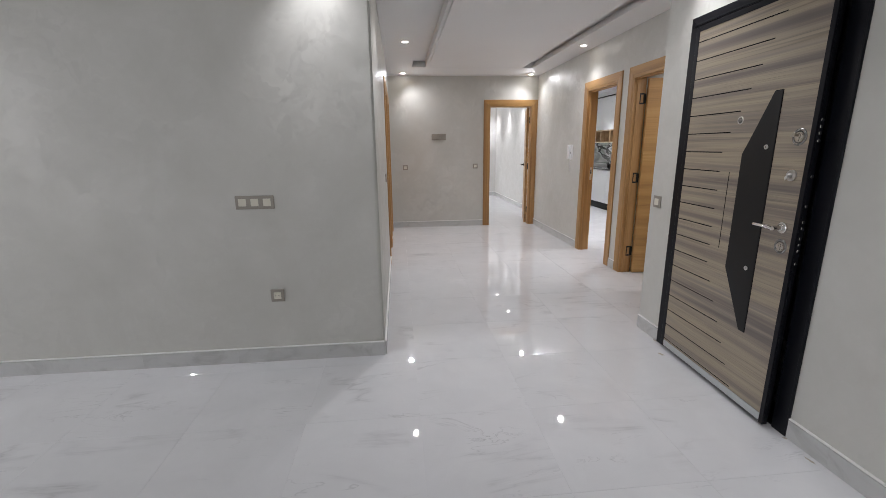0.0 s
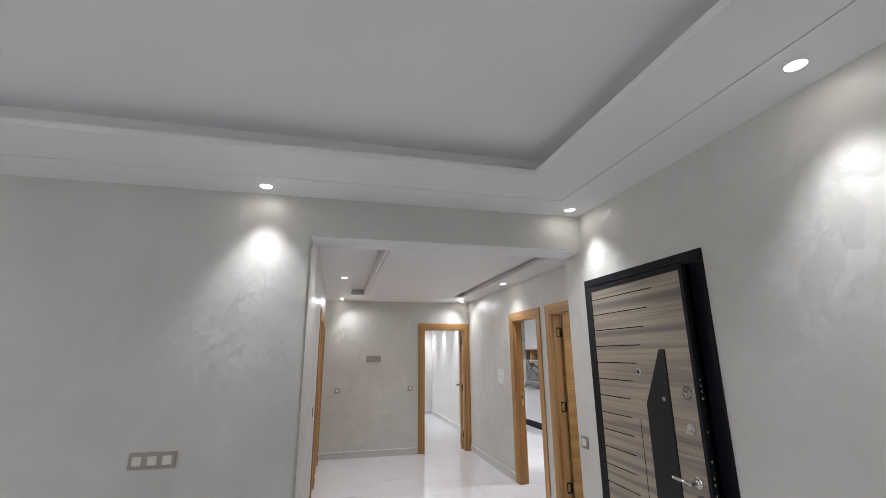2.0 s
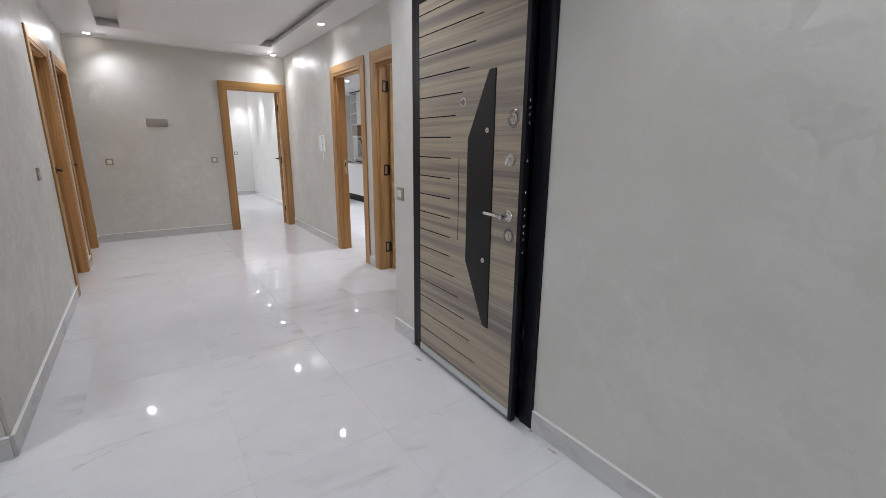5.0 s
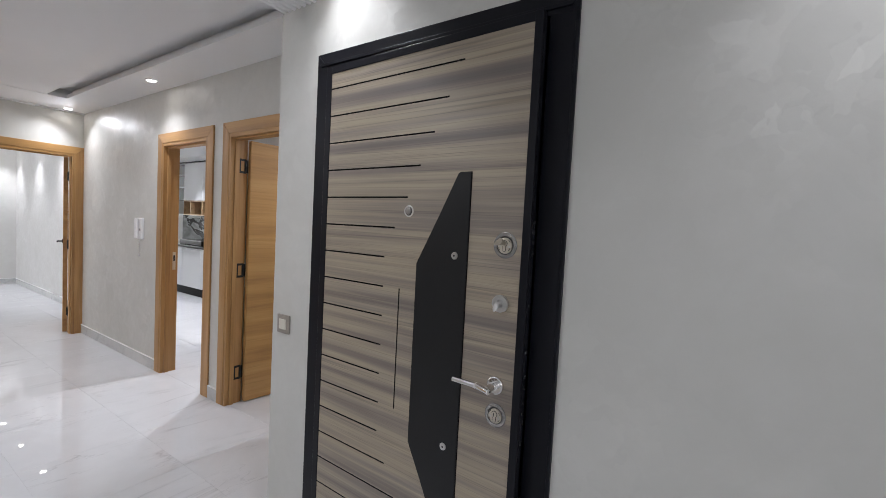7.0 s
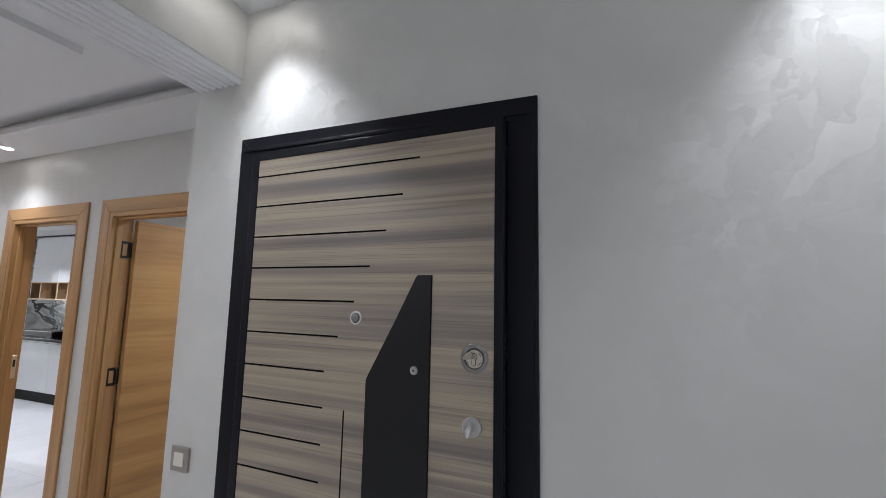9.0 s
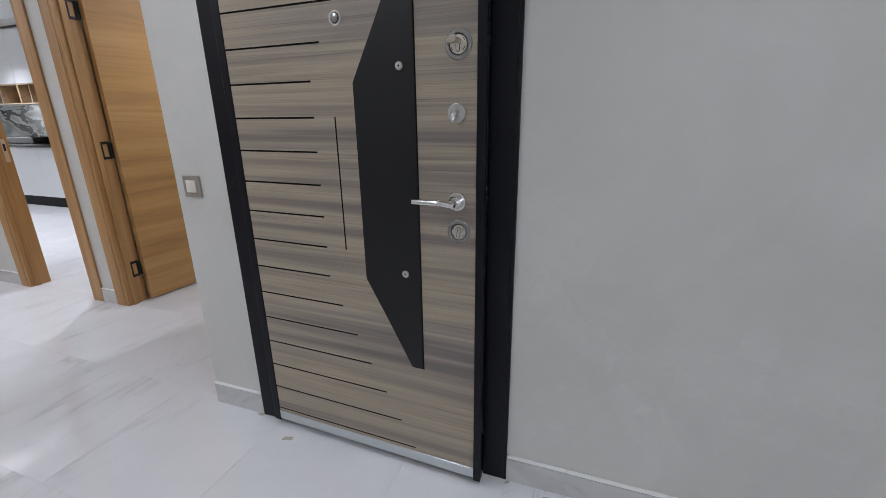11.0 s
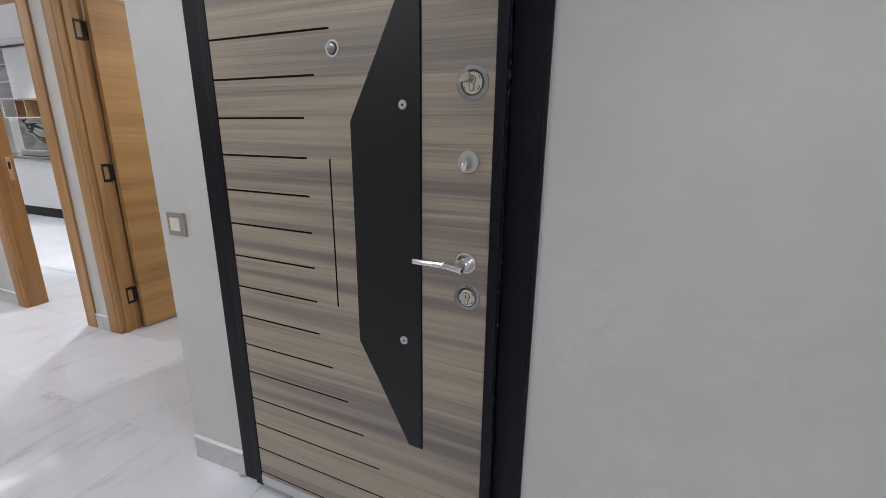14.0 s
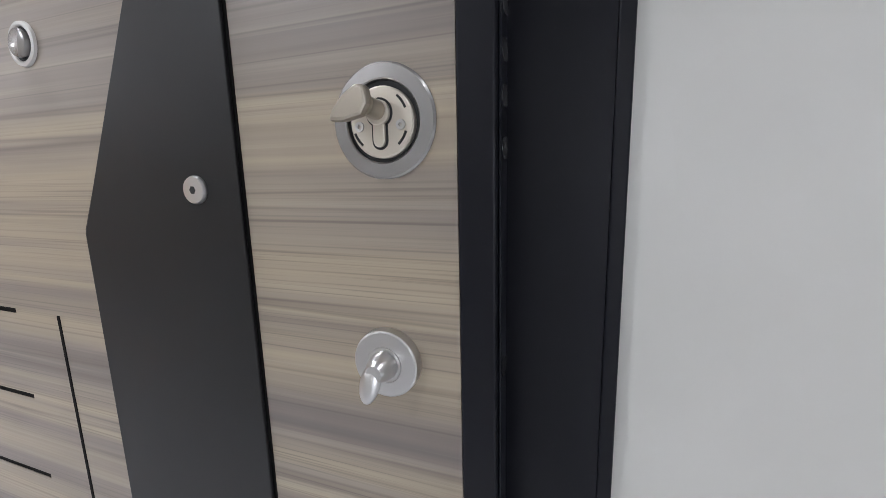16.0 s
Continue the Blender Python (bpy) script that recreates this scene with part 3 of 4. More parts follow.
def deep_lock(z, r, knob):
    """Recessed cylinder guard: grey outer ring, champagne disc with screws and key slot."""
    x = 0.822
    k = part("lock_rosette", lathe([(r * 0.70, 0.0), (r * 0.705, 0.0022), (r * 0.73, 0.003), (r * 0.96, 0.0026), (r, 0.001), (r, 0.0)], 56, "-Y", (x, F0 - 0.0002, z)), M["greyring"], leaf, "round grey lock rosette")
    part("lock_well", lathe([(r * 0.70, 0.002), (r * 0.69, 0.0004), (0.0, 0.0004)], 40, "-Y", (x, F0 - 0.0002, z)), M["dark_hole"], k)
    part("cylinder_disc", lathe([(r * 0.61, 0.0), (r * 0.61, 0.0045), (r * 0.585, 0.0055), (0.0, 0.0055)], 40, "-Y", (x + 0.001, F0 - 0.0005, z - 0.001)), M["brass"], k, "champagne metal disc")
    for s in (-1, 1):
        part("disc_screw", lathe([(0.0034, 0.0), (0.0032, 0.0010), (0.0013, 0.0008), (0.0011, 0.0002), (0.0, 0.0002)], 16, "-Y", (x + s * r * 0.40, F0 - 0.0058, z - 0.003)), M["satin"], k)
        for q in (35, -35):
            a0 = q - 14 if s > 0 else 180 - q - 14
            pts = [(x + r * 0.53 * math.cos(radians(a0 + 4 * i)), F0 - 0.006, z + r * 0.53 * math.sin(radians(a0 + 4 * i))) for i in range(8)]
            part("disc_slot", tube(pts, [0.0009] * 8, 6), M["dark_hole"], k)
    slot = [(x + 0.0042 * math.cos(radians(q)), z - 0.0125 + 0.0042 * math.sin(radians(q))) for q in range(180, 361, 20)]
    gap = [(x + 0.0058 * math.cos(radians(q)), z - 0.0125 + 0.0058 * math.sin(radians(q))) for q in range(180, 361, 20)]
    part("cylinder_gap", prism(gap + [(x + 0.0058, z + 0.002), (x - 0.0058, z + 0.002)], F0 - 0.0063, F0 - 0.005), M["dark_hole"], k)
    part("key_cylinder", prism(slot + [(x + 0.0042, z + 0.002), (x - 0.0042, z + 0.002)], F0 - 0.0082, F0 - 0.005, 0.0006), M["brass"], k)
    part("plug_gap", lathe([(0.0095, 0.0), (0.0095, 0.0013), (0.0, 0.0013)], 28, "-Y", (x, F0 - 0.005, z + 0.005)), M["dark_hole"], k)
    part("cylinder_plug", lathe([(0.0080, 0.0), (0.0080, 0.0040), (0.0072, 0.0048), (0.0, 0.0050)], 28, "-Y", (x, F0 - 0.005, z + 0.005)), M["brass"], k)
    if knob:
        bm = prism([(x + p, z + q) for p, q in ((-0.0245, -0.0008), (-0.0228, 0.005), (-0.0145, 0.0142), (-0.005, 0.0200), (0.0015, 0.0190), (0.0035, 0.008), (-0.001, 0.0015), (-0.013, -0.001))], F0 - 0.0275, F0 - 0.0185, 0.0022)
        part("thumb_turn", bm, M["turn_metal"], k, "champagne flag-shaped thumb turn")
        part("turn_stem", tube([(x, F0 - 0.006, z + 0.006), (x - 0.001, F0 - 0.022, z + 0.008)], [0.0065, 0.006], 16), M["turn_metal"], k)
    else:
        part("key_slot", boxes((x - 0.001, x + 0.001, F0 - 0.0108, F0 - 0.0102, z + 0.0, z + 0.01)), M["dark_hole"], k)


deep_lock(1.394, 0.0372, True)
deep_lock(0.902, 0.0345, False)
k = part("turn_rose", lathe([(0.0, 0.0085), (0.0125, 0.0085), (0.0128, 0.0078), (0.0134, 0.0078), (0.0137, 0.0085), (0.0235, 0.0085), (0.0248, 0.0075), (0.025, 0.0)], 48, "-Y", (0.818, F0 - 0.0002, 1.227)), M["satin"], leaf, "round satin rose with thumb turn")
part("turn_stem", lathe([(0.0105, 0.0), (0.0100, 0.006), (0.0078, 0.013), (0.006, 0.016), (0.0, 0.016)], 28, "-Y", (0.818, F0 - 0.009, 1.227)), M["satin"], k)
part("thumb_turn", drop(0.816, 1.225, 10), M["satin"], k)
# peep hole: pale collar, dark gap and a swinging cover
k = part("door_viewer", lathe([(0.0150, 0.0), (0.0152, 0.0024), (0.0165, 0.0030), (0.0192, 0.0022), (0.0200, 0.0)], 40, "-Y", (0.456, F0 - 0.0002, 1.484)), M["collar"], leaf, "round peephole with a pale collar")
part("viewer_gap", lathe([(0.0150, 0.0006), (0.0, 0.0006)], 32, "-Y", (0.456, F0 - 0.0002, 1.484)), M["dark_hole"], k)
part("viewer_cover", lathe([(0.0, 0.0062), (0.0105, 0.0060), (0.0122, 0.0052), (0.0127, 0.0040), (0.0127, 0.0008)], 36, "-Y", (0.4555, F0 - 0.0002, 1.4845)), M["greyring"], k, "grey metal peephole cover")
# lever handle: turned neck, short cranked piece, round lever
k = part("handle_rose", lathe([(0.0, 0.009), (0.0225, 0.009), (0.0255, 0.007), (0.026, 0.0)], 44, "-Y", (0.818, F0 - 0.0002, 0.99)), M["chrome"], leaf, "round chrome handle rose")
part("handle_neck", lathe([(0.0125, 0.0), (0.0125, 0.006), (0.0105, 0.0075), (0.0105, 0.040), (0.0100, 0.047), (0.0, 0.048)], 24, "-Y", (0.818, F0 - 0.009, 0.99)), M["chrome"], k)
part("crank", tube([(0.8305, F0 - 0.0625, 0.9885), (0.8290, F0 - 0.0620, 0.9885), (0.8180, F0 - 0.0575, 0.989), (0.7900, F0 - 0.0490, 0.990), (0.7800, F0 - 0.0470, 0.990)], [0.0070, 0.0088, 0.0093, 0.0090, 0.0088], 20), M["chrome"], k)
part("lever_collar", tube([(0.7812, F0 - 0.0472, 0.990), (0.7785, F0 - 0.0468, 0.990)], [0.0094, 0.0094], 20), M["satin"], k)
part("lever", tube([(0.7790, F0 - 0.0469, 0.990), (0.7600, F0 - 0.0455, 0.990), (0.7020, F0 - 0.0450, 0.990), (0.6985, F0 - 0.0450, 0.990), (0.6970, F0 - 0.0450, 0.990)], [0.0088, 0.0086, 0.0082, 0.0078, 0.0064], 20), M["chrome"], k, "polished chrome lever")
# lock bolts on the edge of the leaf
for z in (1.461, 1.434, 1.407, 1.375, 1.226, 1.098, 1.028, 1.0, 0.954, 0.925, 0.897, 0.838):
    bm = lathe([(0.0, 0.0032), (0.0055, 0.0032), (0.0072, 0.0026), (0.0072, 0.0)], 18, "Z")
    bmesh.ops.rotate(bm, verts=bm.verts[:], cent=(0, 0, 0), matrix=Matrix.Rotation(radians(90), 3, "Y"))
    bmesh.ops.translate(bm, verts=bm.verts[:], vec=(UE - 0.001, F0 + 0.0175, z))
    part("lock_bolt", bm, M["chrome"], leaf, "round chrome lock bolt")
part("lock_edge_plate", soft_box(UE - 0.0005, UE + 0.0015, F0 + 0.0065, F0 + 0.0235, 0.80, 1.50, 0.0006, 1), M["steel_black"], leaf)
for z in (0.17, 1.30, 1.85):
    part("hinge", tube([(-0.004, -0.017, z - 0.05), (-0.004, -0.017, z + 0.05)], [0.007, 0.007], 16), M["steel_black"], d1, "black barrel hinge")

# assumed windows, unseen behind the walk, around the living room's two fill lamps
def window(name, m, w):
    e = base(name, m, "assumed wide white-framed sliding window, unseen, around an added fill lamp", "window", "", "structure")
    for nm, q in (("frame_bottom", (-w, w, -0.1, -0.04, 0, 0.06)), ("frame_top", (-w, w, -0.1, -0.04, 1.84, 1.9)), ("frame_left", (-w, -w + 0.06, -0.1, -0.04, 0.06, 1.84)), ("frame_right", (w - 0.06, w, -0.1, -0.04, 0.06, 1.84)), ("mullion", (-0.03, 0.03, -0.1, -0.04, 0.06, 1.84))):
        part(nm, soft_box(*q, 0.003), M["white_plastic"], e)


window("assumed_window_1", pose(-1.3, LY, 0.4), 1.1)
window("assumed_window_2", pose(LX, -3.3, 0.4, 0, 0, -90), 1.7)


# ---- oak interior doors: local x across the opening, y=0 the corridor face, +y into the wall ----
def oak_frame(name, m, width, head, depth, label, arch=0.085):
    e = base(name, m, label, "door", "oak interior doors", "structure")
    p = 0.014
    part("left_architrave", prism([(-arch, 0), (0, 0), (0, head), (-arch, head + arch)], -p, 0.0, 0.003), M["oak_v"], e)
    part("right_architrave", prism([(width, 0), (width + arch, 0), (width + arch, head + arch), (width, head)], -p, 0.0, 0.003), M["oak_v"], e)
    part("head_architrave", prism([(-arch, head + arch), (0, head), (width, head), (width + arch, head + arch)], -p, 0.0, 0.003), M["oak_h"], e)
    part("left_jamb", boxes((0, 0.026, -p + 0.004, depth, 0, head)), M["oak_v"], e)
    part("right_jamb", boxes((width - 0.026, width, -p + 0.004, depth, 0, head)), M["oak_v"], e)
    part("head_jamb", boxes((0.026, width - 0.026, -p + 0.004, depth, head - 0.026, head)), M["oak_h"], e)
    part("left_stop", soft_box(0.026, 0.038, 0.02, depth - 0.066, 0, head - 0.026, 0.002), M["oak_v"], e)
    part("right_stop", soft_box(width - 0.038, width - 0.026, 0.02, depth - 0.066, 0, head - 0.026, 0.002), M["oak_v"], e)
    part("head_stop", soft_box(0.038, width - 0.038, 0.02, depth - 0.066, head - 0.038, head - 0.026, 0.002), M["oak_h"], e)
    part("back_left_architrave", prism([(-arch, 0), (0, 0), (0, head), (-arch, head + arch)], depth, depth + p, 0.003), M["oak_v"], e)
    part("back_right_architrave", prism([(width, 0), (width + arch, 0), (width + arch, head + arch), (width, head)], depth, depth + p, 0.003), M["oak_v"], e)
    part("back_head_architrave", prism([(-arch, head + arch), (0, head), (width, head), (width + arch, head + arch)], depth, depth + p, 0.003), M["oak_h"], e)
    return e


def oak_leaf(e, hinge_x, side, depth, angle, width, head):
    """A flush leaf hung at hinge_x on the room side, opened by angle; side +1: it reaches to +x when shut."""
    lf = base("leaf", pose(hinge_x, depth + 0.004, 0, 0, 0, angle), "", "")
    lf.parent = e
    s = side
    h = head - 0.032
    x0, x1 = sorted((s * 0.004, s * (width - 0.058)))
    part("leaf_panel", soft_box(x0, x1, -0.04, 0.0, 0.008, h, 0.0025), M["oak_h"], lf, "flush oak veneer leaf with level grain")
    k = part("handle_rose", lathe([(0.0, 0.009), (0.023, 0.009), (0.026, 0.006), (0.026, 0.0)], 28, "-Y", (s * (width - 0.12), -0.04, 1.02)), M["hinge"], lf)
    part("lever", tube([(s * (width - 0.12), -0.049, 1.02), (s * (width - 0.12), -0.085, 1.02), (s * (width - 0.14), -0.09, 1.02), (s * (width - 0.24), -0.09, 1.02)], [0.009, 0.009, 0.009, 0.008], 12), M["hinge"], k, "black lever handle")
    bm = lathe([(0.0, 0.009), (0.023, 0.009), (0.026, 0.006), (0.026, 0.0)], 28, "-Y", (s * (width - 0.12), 0.0, 1.02))
    for v in bm.verts:
        v.co.y = -v.co.y
    bmesh.ops.reverse_faces(bm, faces=bm.faces[:])
    k = part("handle_rose", bm, M["hinge"], lf)
    part("lever", tube([(s * (width - 0.12), 0.009, 1.02), (s * (width - 0.12), 0.045, 1.02), (s * (width - 0.14), 0.05, 1.02), (s * (width - 0.24), 0.05, 1.02)], [0.009, 0.009, 0.009, 0.008], 12), M["hinge"], k, "black lever handle")
    return lf


def butt_hinges(e, x, y, s, zs):
    """Black hinges whose open plate shows as a bracket on the jamb."""
    for z in zs:
        h = part("hinge", tube([(x + s * 0.002, y, z - 0.048), (x + s * 0.002, y, z + 0.048)], [0.009, 0.009], 14), M["hinge"], e, "black steel butt hinge")
        plate = boxes((x, x + s * 0.004, y - 0.048, y - 0.018, z - 0.054, z - 0.038), (x, x + s * 0.004, y - 0.048, y - 0.018, z + 0.038, z + 0.054), (x, x + s * 0.004, y - 0.060, y - 0.048, z - 0.054, z + 0.054), (x, x + s * 0.004, y - 0.018, y - 0.008, z - 0.054, z + 0.054))
        part("hinge_plate", plate, M["hinge"], h)


H = 2.045
DEP = 0.12
# far bedroom door: corridor looks along +y
w = FD[1] - FD[0]
fd = oak_frame("door_2", pose(FD[0], CY, 0), w, H, DEP, "oak door standing open to the white bedroom", 0.082)
oak_leaf(fd, w - 0.028, -1, DEP, -104, w, H)
butt_hinges(fd, w - 0.027, DEP - 0.002, -1, (0.25, 1.02, 1.80))
# kitchen and washroom: local x along -y, local y along +x
w = KD[1] - KD[0]
kd = oak_frame("door_3", pose(CR, KD[1], 0, 0, 0, -90), w, H, DEP, "oak door frame open to the kitchen", 0.083)
oak_leaf(kd, w - 0.028, -1, DEP, -100, w, H)
k = part("strike_plate", soft_box(0.026, 0.0275, 0.078, 0.104, 0.93, 1.09, 0.0005, 1), M["brass"], kd, "brass strike plate")
part("strike_hole", boxes((0.0274, 0.0279, 0.084, 0.098, 1.01, 1.06)), M["dark_hole"], k)
w = BD[1] - BD[0]
bd = oak_frame("door_4", pose(CR, BD[1], 0, 0, 0, -90), w, H, DEP, "oak door standing half open to the washroom", 0.084)
oak_leaf(bd, 0.028, 1, DEP, 84, w, H)
butt_hinges(bd, 0.027, DEP - 0.004, 1, (0.24, 1.03, 1.82))
# two doors in the west corridor wall: local x along +y, local y along -x
for (a, b), nm in ((DL1, "door_5"), (DL2, "door_6")):
    w = b - a
    e = oak_frame(nm, pose(CL, a, 0, 0, 0, 90), w, H, DEP, "closed oak door in the corridor wall", 0.082)
    oak_leaf(e, 0.028, 1, DEP - 0.004, 0, w, H)


# ---- switches, sockets, intercom: local x across, -y out of the wall ----
def cover(name, m, n, label, category, socket=False, pitch=0.071, side=0.082, group="wall switches"):
    e = base(name, m, label, category, group)
    w = side + (n - 1) * pitch
    part("plate", soft_box(-w / 2, w / 2, -0.010, 0.0, -side / 2, side / 2, 0.003, 3), M["plate"], e, "champagne metallic surround")
    for i in range(n):
        x = (i - (n - 1) / 2) * pitch
        if not socket:
            part("rocker", soft_box(x - 0.0225, x + 0.0225, -0.0135, -0.0095, -0.0225, 0.0225, 0.002, 2), M["rocker"], e, "cream rocker")
        else:
            part("insert", soft_box(x - 0.0225, x + 0.0225, -0.0125, -0.0095, -0.0225, 0.0225, 0.002, 2), M["rocker"], e)
            part("well", lathe([(0.0, 0.001), (0.017, 0.001), (0.0185, 0.0025), (0.0205, 0.001), (0.0205, 0.0)], 28, "-Y", (x, -0.0125, 0)), M["rocker"], e)
            for s in (-1, 1):
                part("contact", lathe([(0.0, 0.0001), (0.0028, 0.0)], 12, "-Y", (x + s * 0.0095, -0.0137, 0)), M["dark_hole"], e)
    return e


cover("light_switch", pose(-2.679, 0, 1.052), 3, "triple cream light switch in a champagne plate on stucco", "switch", pitch=0.072)
cover("wall_socket", pose(-2.602, 0, 0.455), 1, "single cream wall socket in a champagne plate", "socket", True, group="wall sockets")
cover("wall_socket", pose(0, -2.277, 0.352, 0, 0, -90), 1, "cream wall socket low beside the security door", "socket", True, group="wall sockets")
cover("light_switch", pose(0, 0.144, 0.977, 0, 0, -90), 1, "single cream switch in a champagne plate beside the security door", "switch")
cover("light_switch", pose(-1.69, CY, 1.03), 1, "small cream switch on the corridor end wall", "switch")
cover("light_switch", pose(-0.488, CY, 1.04), 1, "cream switch beside the bedroom door", "switch")
cover("light_switch", pose(0.568, BY, 1.02), 1, "cream switch on the bedroom wall", "switch")
cover("light_switch", pose(CL, 1.72, 1.07, 0, 0, 90), 1, "cream switch on the corridor wall before the oak door", "switch")
e = base("distribution_box", pose(-1.115, CY, 1.53), "flat pale rectangular cover plate on the corridor wall", "cover plate")
part("cover", soft_box(-0.12, 0.12, -0.012, 0.0, -0.05, 0.05, 0.004, 3), M["plate"], e)
for i in range(3):
    part("blank", soft_box(-0.098 + i * 0.067, -0.036 + i * 0.067, -0.015, -0.0115, -0.032, 0.032, 0.002, 2), M["plate"], e)

e = base("intercom", pose(CR, 3.15, 1.28, 0, 0, -90), "white wall intercom with handset and coiled cord", "intercom")
part("body", soft_box(-0.05, 0.05, -0.028, 0.0, -0.10, 0.10, 0.008, 3), M["white_plastic"], e)
part("handset", soft_box(-0.042, 0.005, -0.055, -0.0285, -0.095, 0.095, 0.011, 3), M["white_plastic"], e, "white plastic handset")
part("button", soft_box(0.017, 0.037, -0.031, -0.0275, -0.02, 0.0, 0.002, 2), M["greyring"], e)
pts = []
for i in range(150):
    t = i / 149
    sx = -0.018 + 0.022 * t
    zz = -0.10 - 0.20 * math.sin(math.pi * t) * (0.8 if t < 0.5 else 0.8)
    pts.append((sx + 0.006 * math.cos(i * 0.9), -0.018 + 0.006 * math.sin(i * 0.9), zz))
part("cord", tube(pts, [0.0016] * 150, 6), M["white_plastic"], e)

# ---- kitchen ----
CF = 2.6
for i, (a, b) in enumerate(((4.2, 4.85), (4.85, 5.5), (5.5, 6.15), (6.15, 6.8), (6.8, 7.45), (7.45, 8.1))):
    e = base("base_cabinet", pose(CF, (a + b) / 2, 0), "white gloss kitchen base cabinet with black plinth", "cabinet", "kitchen base cabinets")
    h = (b - a) / 2
    part("body", boxes((0.02, 0.59, -h, h, 0.14, 0.845)), M["gloss_white"], e)
    part("front", soft_box(0.0, 0.019, -h + 0.002, h - 0.002, 0.145, 0.82, 0.002), M["gloss_white"], e)
    part("plinth", boxes((0.03, 0.05, -h, h, 0.0, 0.14)), M["plinth"], e, "black plinth")
e = tagged(part("worktop", soft_box(CF - 0.02, KX, 4.2, 8.1, 0.846, 0.885, 0.004), M["granite"]), "black polished granite kitchen worktop", "worktop")
tagged(part("splashback", soft_box(KX - 0.014, KX, 4.2, 8.1, 0.886, 1.42, 0.002), M["splash"]), "dark veined marble kitchen splashback", "splashback")
e = base("sink_rim", pose(2.9, 6.7, 0.886), "black kitchen sink rim on the worktop", "sink")
part("rim", soft_box(-0.22, 0.22, -0.4, 0.4, 0.0, 0.09, 0.01), M["granite"], e)
UF = 2.88
for a, b in ((4.4, 5.2), (5.2, 6.0), (6.0, 6.7), (6.7, 7.4)):
    h = (b - a) / 2
    e = base("wall_niche", pose(UF, (a + b) / 2, 1.425), "open walnut kitchen niche below the wall cabinets", "shelf", "kitchen niches")
    part("floor_board", boxes((0, 0.30, -h, h, 0, 0.018)), M["gloss_white"], e)
    part("top_board", boxes((0, 0.30, -h, h, 0.262, 0.28)), M["niche"], e)
    part("side_board", boxes((0, 0.30, -h, -h + 0.018, 0.018, 0.262)), M["niche"], e)
    part("side_board", boxes((0, 0.30, h - 0.018, h, 0.018, 0.262)), M["niche"], e)
    part("divider", boxes((0.003, 0.289, 0.08, 0.098, 0.018, 0.262)), M["niche"], e)
    part("divider_edge", boxes((0.0, 0.003, 0.08, 0.098, 0.018, 0.262)), M["edge_oak"], e, "pale oak edge strip")
    part("top_edge", boxes((-0.003, 0.0, -h, h, 0.262, 0.28)), M["edge_oak"], e, "pale oak edge strip")
    part("bottom_edge", boxes((-0.003, 0.0, -h, h, 0.0, 0.018)), M["edge_oak"], e, "pale oak edge strip")
    part("back_board", boxes((0.29, 0.30, -h + 0.018, h - 0.018, 0.018, 0.262)), M["niche"], e)
    e = base("wall_cabinet", pose(UF, (a + b) / 2, 1.706), "white gloss kitchen wall cabinet", "cabinet", "kitchen wall cabinets")
    part("body", boxes((0.02, 0.31, -h, h, 0, 0.71)), M["gloss_white"], e)
    part("front", soft_box(0, 0.019, -h + 0.0015, h - 0.0015, 0.002, 0.70, 0.002), M["gloss_white"], e)
e = base("end_shelf", pose(UF, 7.58, 1.425), "open white corner shelf at the end of the wall cabinets", "shelf")
part("back_board", boxes((0.29, 0.31, -0.178, 0.178, 0, 0.99)), M["gloss_white"], e)
for z in (0.0, 0.28, 0.52, 0.76, 0.975):
    part("shelf_board", boxes((0, 0.289, -0.178, 0.16, z, z + 0.018)), M["gloss_white"], e)
part("side_board", boxes((0, 0.289, 0.16, 0.178, 0, 0.99)), M["gloss_white"], e)
tagged(part("cornice", boxes((UF - 0.02, UF + 0.3, 4.4, 7.75, 2.416, 2.435)), M["granite"]), "dark strip above the kitchen wall cabinets", "trim", "", "structure")
structure("bulkhead", boxes((UF + 0.01, KX, 4.2, KY, 2.44, 2.53)), M["ceiling"], "white bulkhead above the kitchen wall cabinets", "ceiling")


# ---- baseboards: porcelain strips cut from floor tile ----
def baseboard(name, axis, a0, a1, face, out, breaks=(), first=0.0):
    e = base(name, Matrix(), "polished grey-white porcelain baseboard strip", "baseboard", "", "structure")
    cuts = [a0]
    c = first
    while c < a1 - 0.02:
        if c > a0 + 0.02:
            cuts.append(c)
        c += 0.585
    cuts.append(a1)
    for a, b in zip(cuts, cuts[1:]):
        for s, t in clip(a, b, breaks):
            L = t - s - 0.0007
            bm = boxes((-L / 2, L / 2, -0.011, 0.0, 0.0, 0.096))
            bmesh.ops.bevel(bm, geom=[q for q in bm.edges if all(v.co.z > 0.08 and v.co.y < -0.005 for v in q.verts)], offset=0.004, segments=2, affect="EDGES")
            o = part("skirting_tile", bm, M["skirt"], e)
            part("caulk_line", soft_box(-L / 2, L / 2, -0.0150, 0.0, 0.0962, 0.1035, 0.0025, 1), M["caulk"], o)
            mid = (s + t) / 2
            o.matrix_basis = pose(mid, face, 0) if axis == "x" else pose(face, mid, 0, 0, 0, -90 if out < 0 else 90)
    return e


def clip(a, b, breaks):
    spans = [(a, b)]
    for h0, h1 in breaks:
        spans = [q for s, t in spans for q in ((s, min(t, h0)), (max(s, h1), t)) if q[1] - q[0] > 0.01]
    return spans


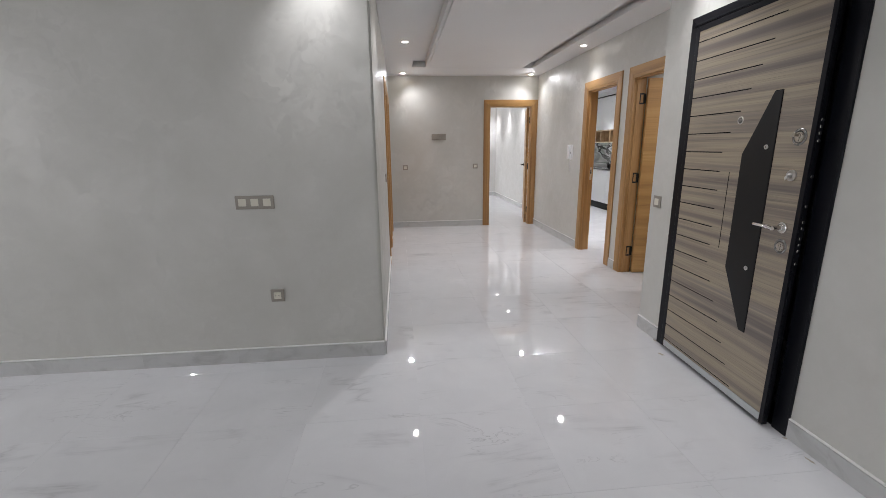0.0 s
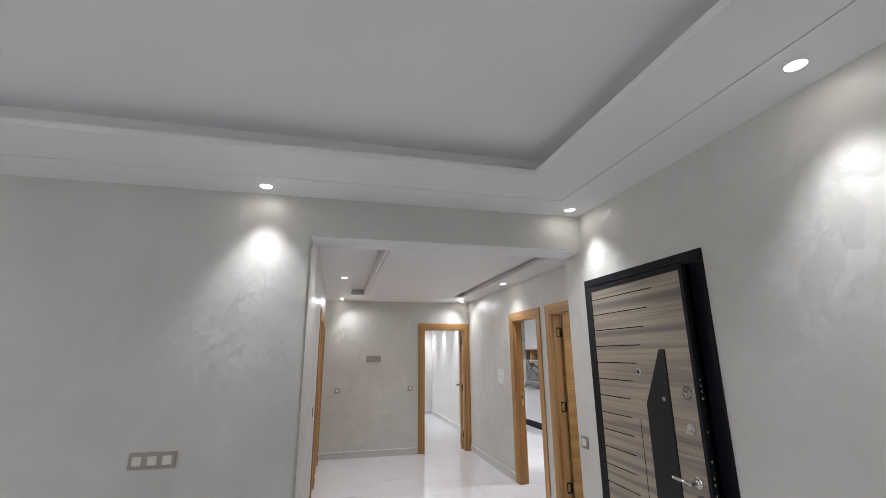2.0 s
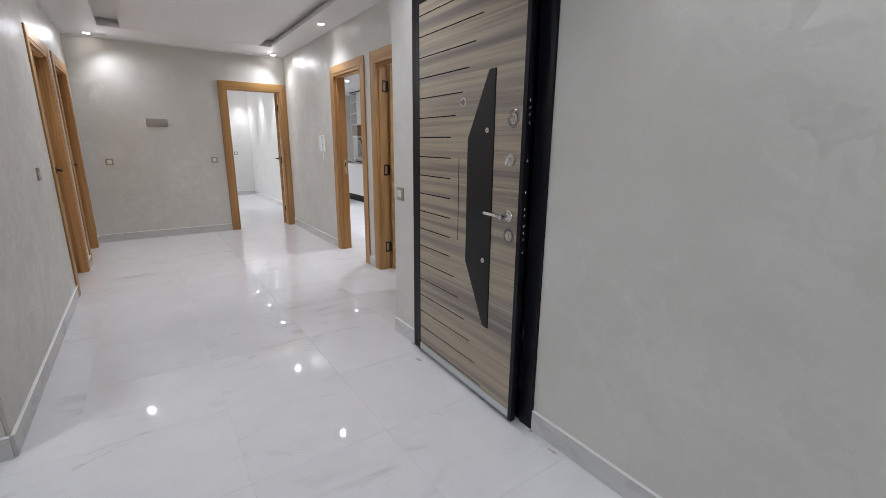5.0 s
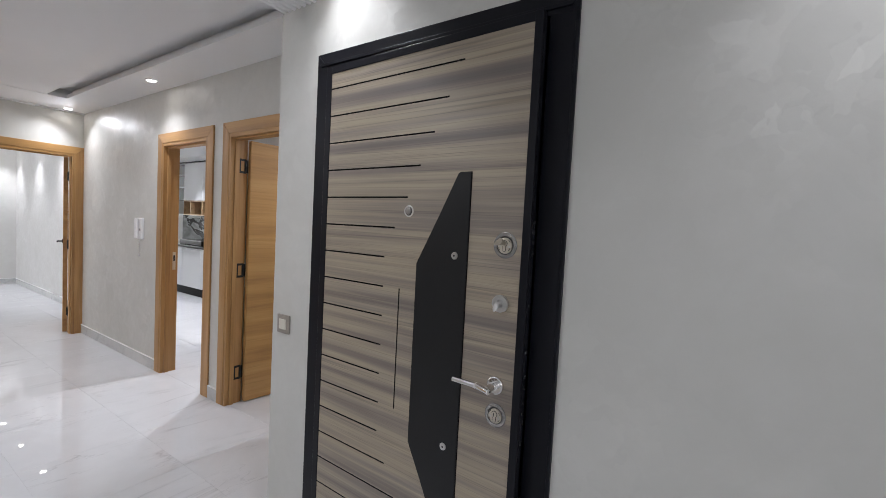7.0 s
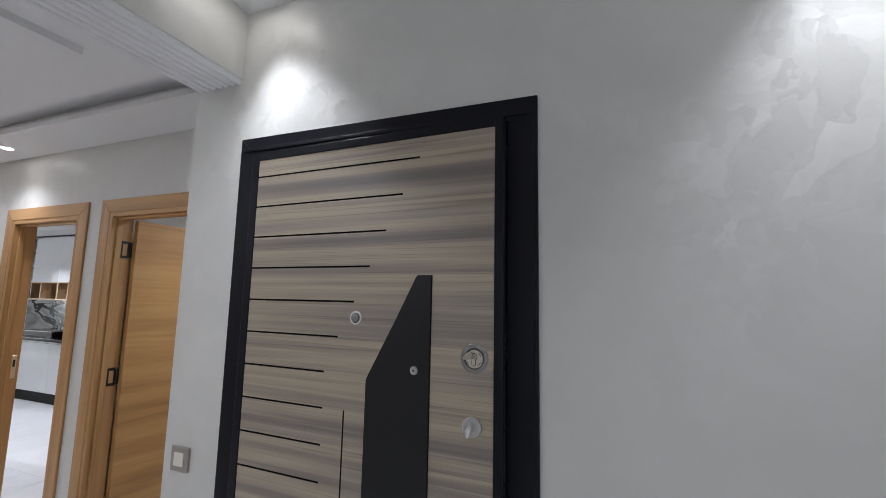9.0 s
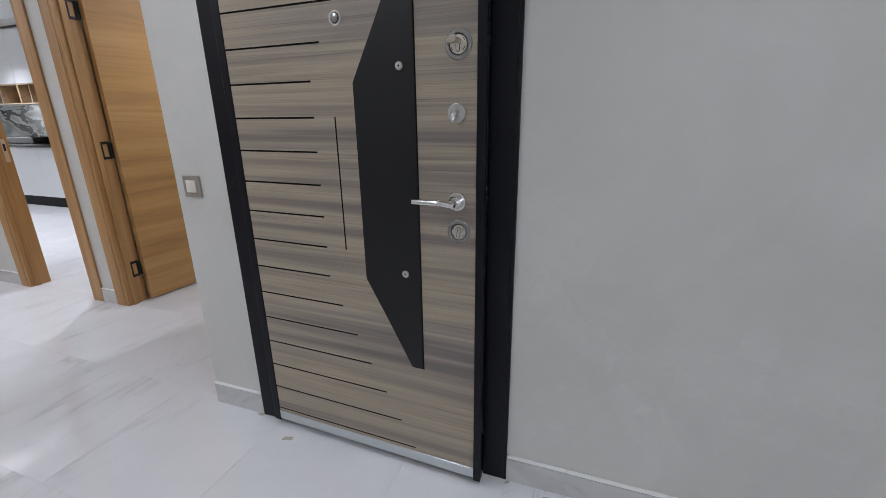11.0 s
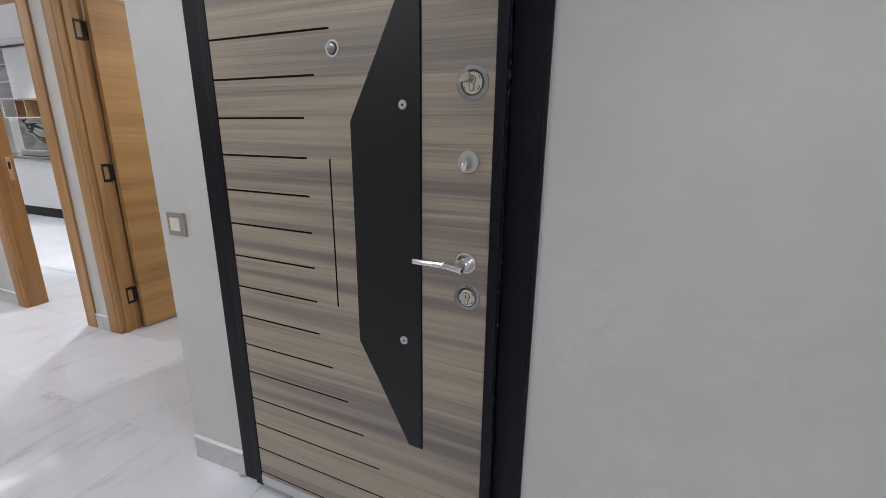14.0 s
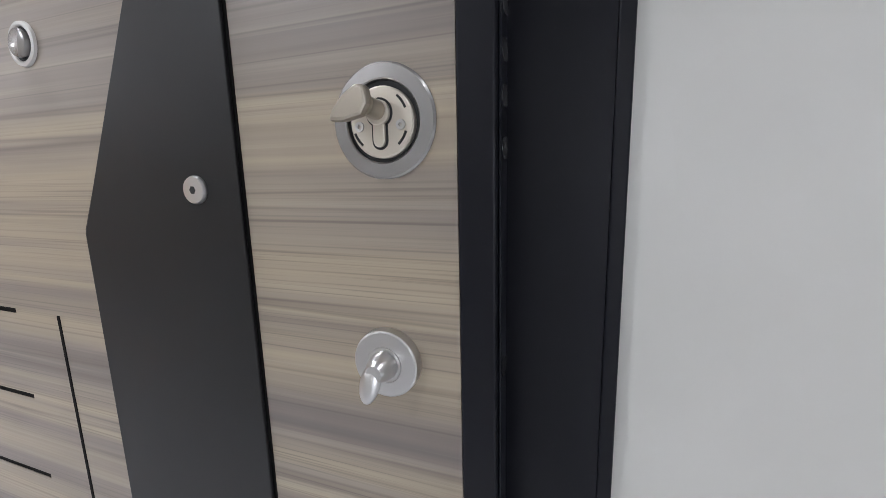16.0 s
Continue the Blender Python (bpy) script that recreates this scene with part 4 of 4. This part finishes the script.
baseboard("baseboard_east", "y", LY, 0.23, 0.0, -1, [(-1.085, -0.03)], -5.38)
baseboard("baseboard_north", "x", LX, CL, 0.0, -1, [], -6.4)
baseboard("baseboard_corridor_west", "y", 0.0, CY, CL, 1, [(DL1[0] - 0.084, DL1[1] + 0.084), (DL2[0] - 0.084, DL2[1] + 0.084)], 0.458)
baseboard("baseboard_corridor_north", "x", CL, CR, CY, -1, [(FD[0] - 0.084, FD[1] + 0.1)], -1.8)
baseboard("baseboard_corridor_east", "y", 0.23, CY, CR, -1, [(KD[0] - 0.084, KD[1] + 0.084), (BD[0] - 0.085, BD[1] + 0.085)], 0.458)
baseboard("baseboard_bedroom_north", "x", -4.0, BX, BY, -1, [], -3.9)
baseboard("baseboard_bedroom_east", "y", CY + 0.12, BY, BX, -1, [], 5.0)

# ---- floor: grout bed and polished tiles ----
floor = structure("floor", boxes((LX - 0.2, KX + 0.2, LY - 0.2, BY + 0.2, -0.15, -0.0012)), M["grout"], "white polished marble-look porcelain tile floor", "floor")
P = 0.585
GX, GY = -0.567, -0.127


def tile_bm(x0, y0, bm=None):
    s = P / 2 - 0.0005
    bm = bm or bmesh.new()
    c = 0.0005
    lo = [bm.verts.new((x0 + sx * s, y0 + sy * s, -0.006)) for sx, sy in ((-1, -1), (1, -1), (1, 1), (-1, 1))]
    mi = [bm.verts.new((x0 + sx * s, y0 + sy * s, -0.0003)) for sx, sy in ((-1, -1), (1, -1), (1, 1), (-1, 1))]
    hi = [bm.verts.new((x0 + sx * (s - c), y0 + sy * (s - c), 0.0)) for sx, sy in ((-1, -1), (1, -1), (1, 1), (-1, 1))]
    bm.faces.new(hi)
    for i in range(4):
        j = (i + 1) % 4
        bm.faces.new((lo[i], lo[j], mi[j], mi[i]))
        bm.faces.new((mi[i], mi[j], hi[j], hi[i]))
    return bm


tile = mesh_of("tile", tile_bm(0, 0), M["tile"])
far = bmesh.new()
for i in range(-11, 8):
    for j in range(-9, 18):
        x, y = GX + (i + 0.5) * P, GY + (j + 0.5) * P
        if x < LX - 0.3 or y < LY - 0.3:
            continue
        near = (y < 0.2 and x < 0.1) or (CL - 0.3 < x < CR + 0.3 and y < CY + 0.3)
        if near:
            o = new("tile", tile)
            o.parent = floor
            o.location = (x, y, 0)
        elif y > 0 and (x > 0 or y > CY):
            tile_bm(x, y, far)
tagged(part("far_tiles", far, M["tile_far"], floor), "", "", "", "stuff")


# ---- leftovers of building work on the floor beside the security door ----
def smear(x, y, rx, ry, turn, seed):
    rnd = random.Random(seed)
    bm = bmesh.new()
    rim = []
    for i in range(18):
        a = 2 * math.pi * i / 18
        k = rnd.uniform(0.55, 1.15)
        rim.append((rx * k * math.cos(a), ry * k * math.sin(a)))
    lo = [bm.verts.new((p, q, 0.0)) for p, q in rim]
    hi = [bm.verts.new((p * 0.8, q * 0.8, 0.0009)) for p, q in rim]
    bm.faces.new(hi)
    for i in range(18):
        j = (i + 1) % 18
        bm.faces.new((lo[i], lo[j], hi[j], hi[i]))
    o = tagged(part("adhesive_smear", bm, M["smear"]), "thin dried beige adhesive smear on the white floor tile", "smear", "adhesive smears")
    o.matrix_basis = pose(x, y, 0.0, 0, 0, turn)


smear(-0.098, -0.225, 0.012, 0.028, 20, 1)
smear(-0.016, -0.022, 0.010, 0.022, 0, 2)
smear(-0.039, -1.238, 0.006, 0.03, 8, 3)
smear(-0.016, -1.092, 0.009, 0.013, 30, 4)
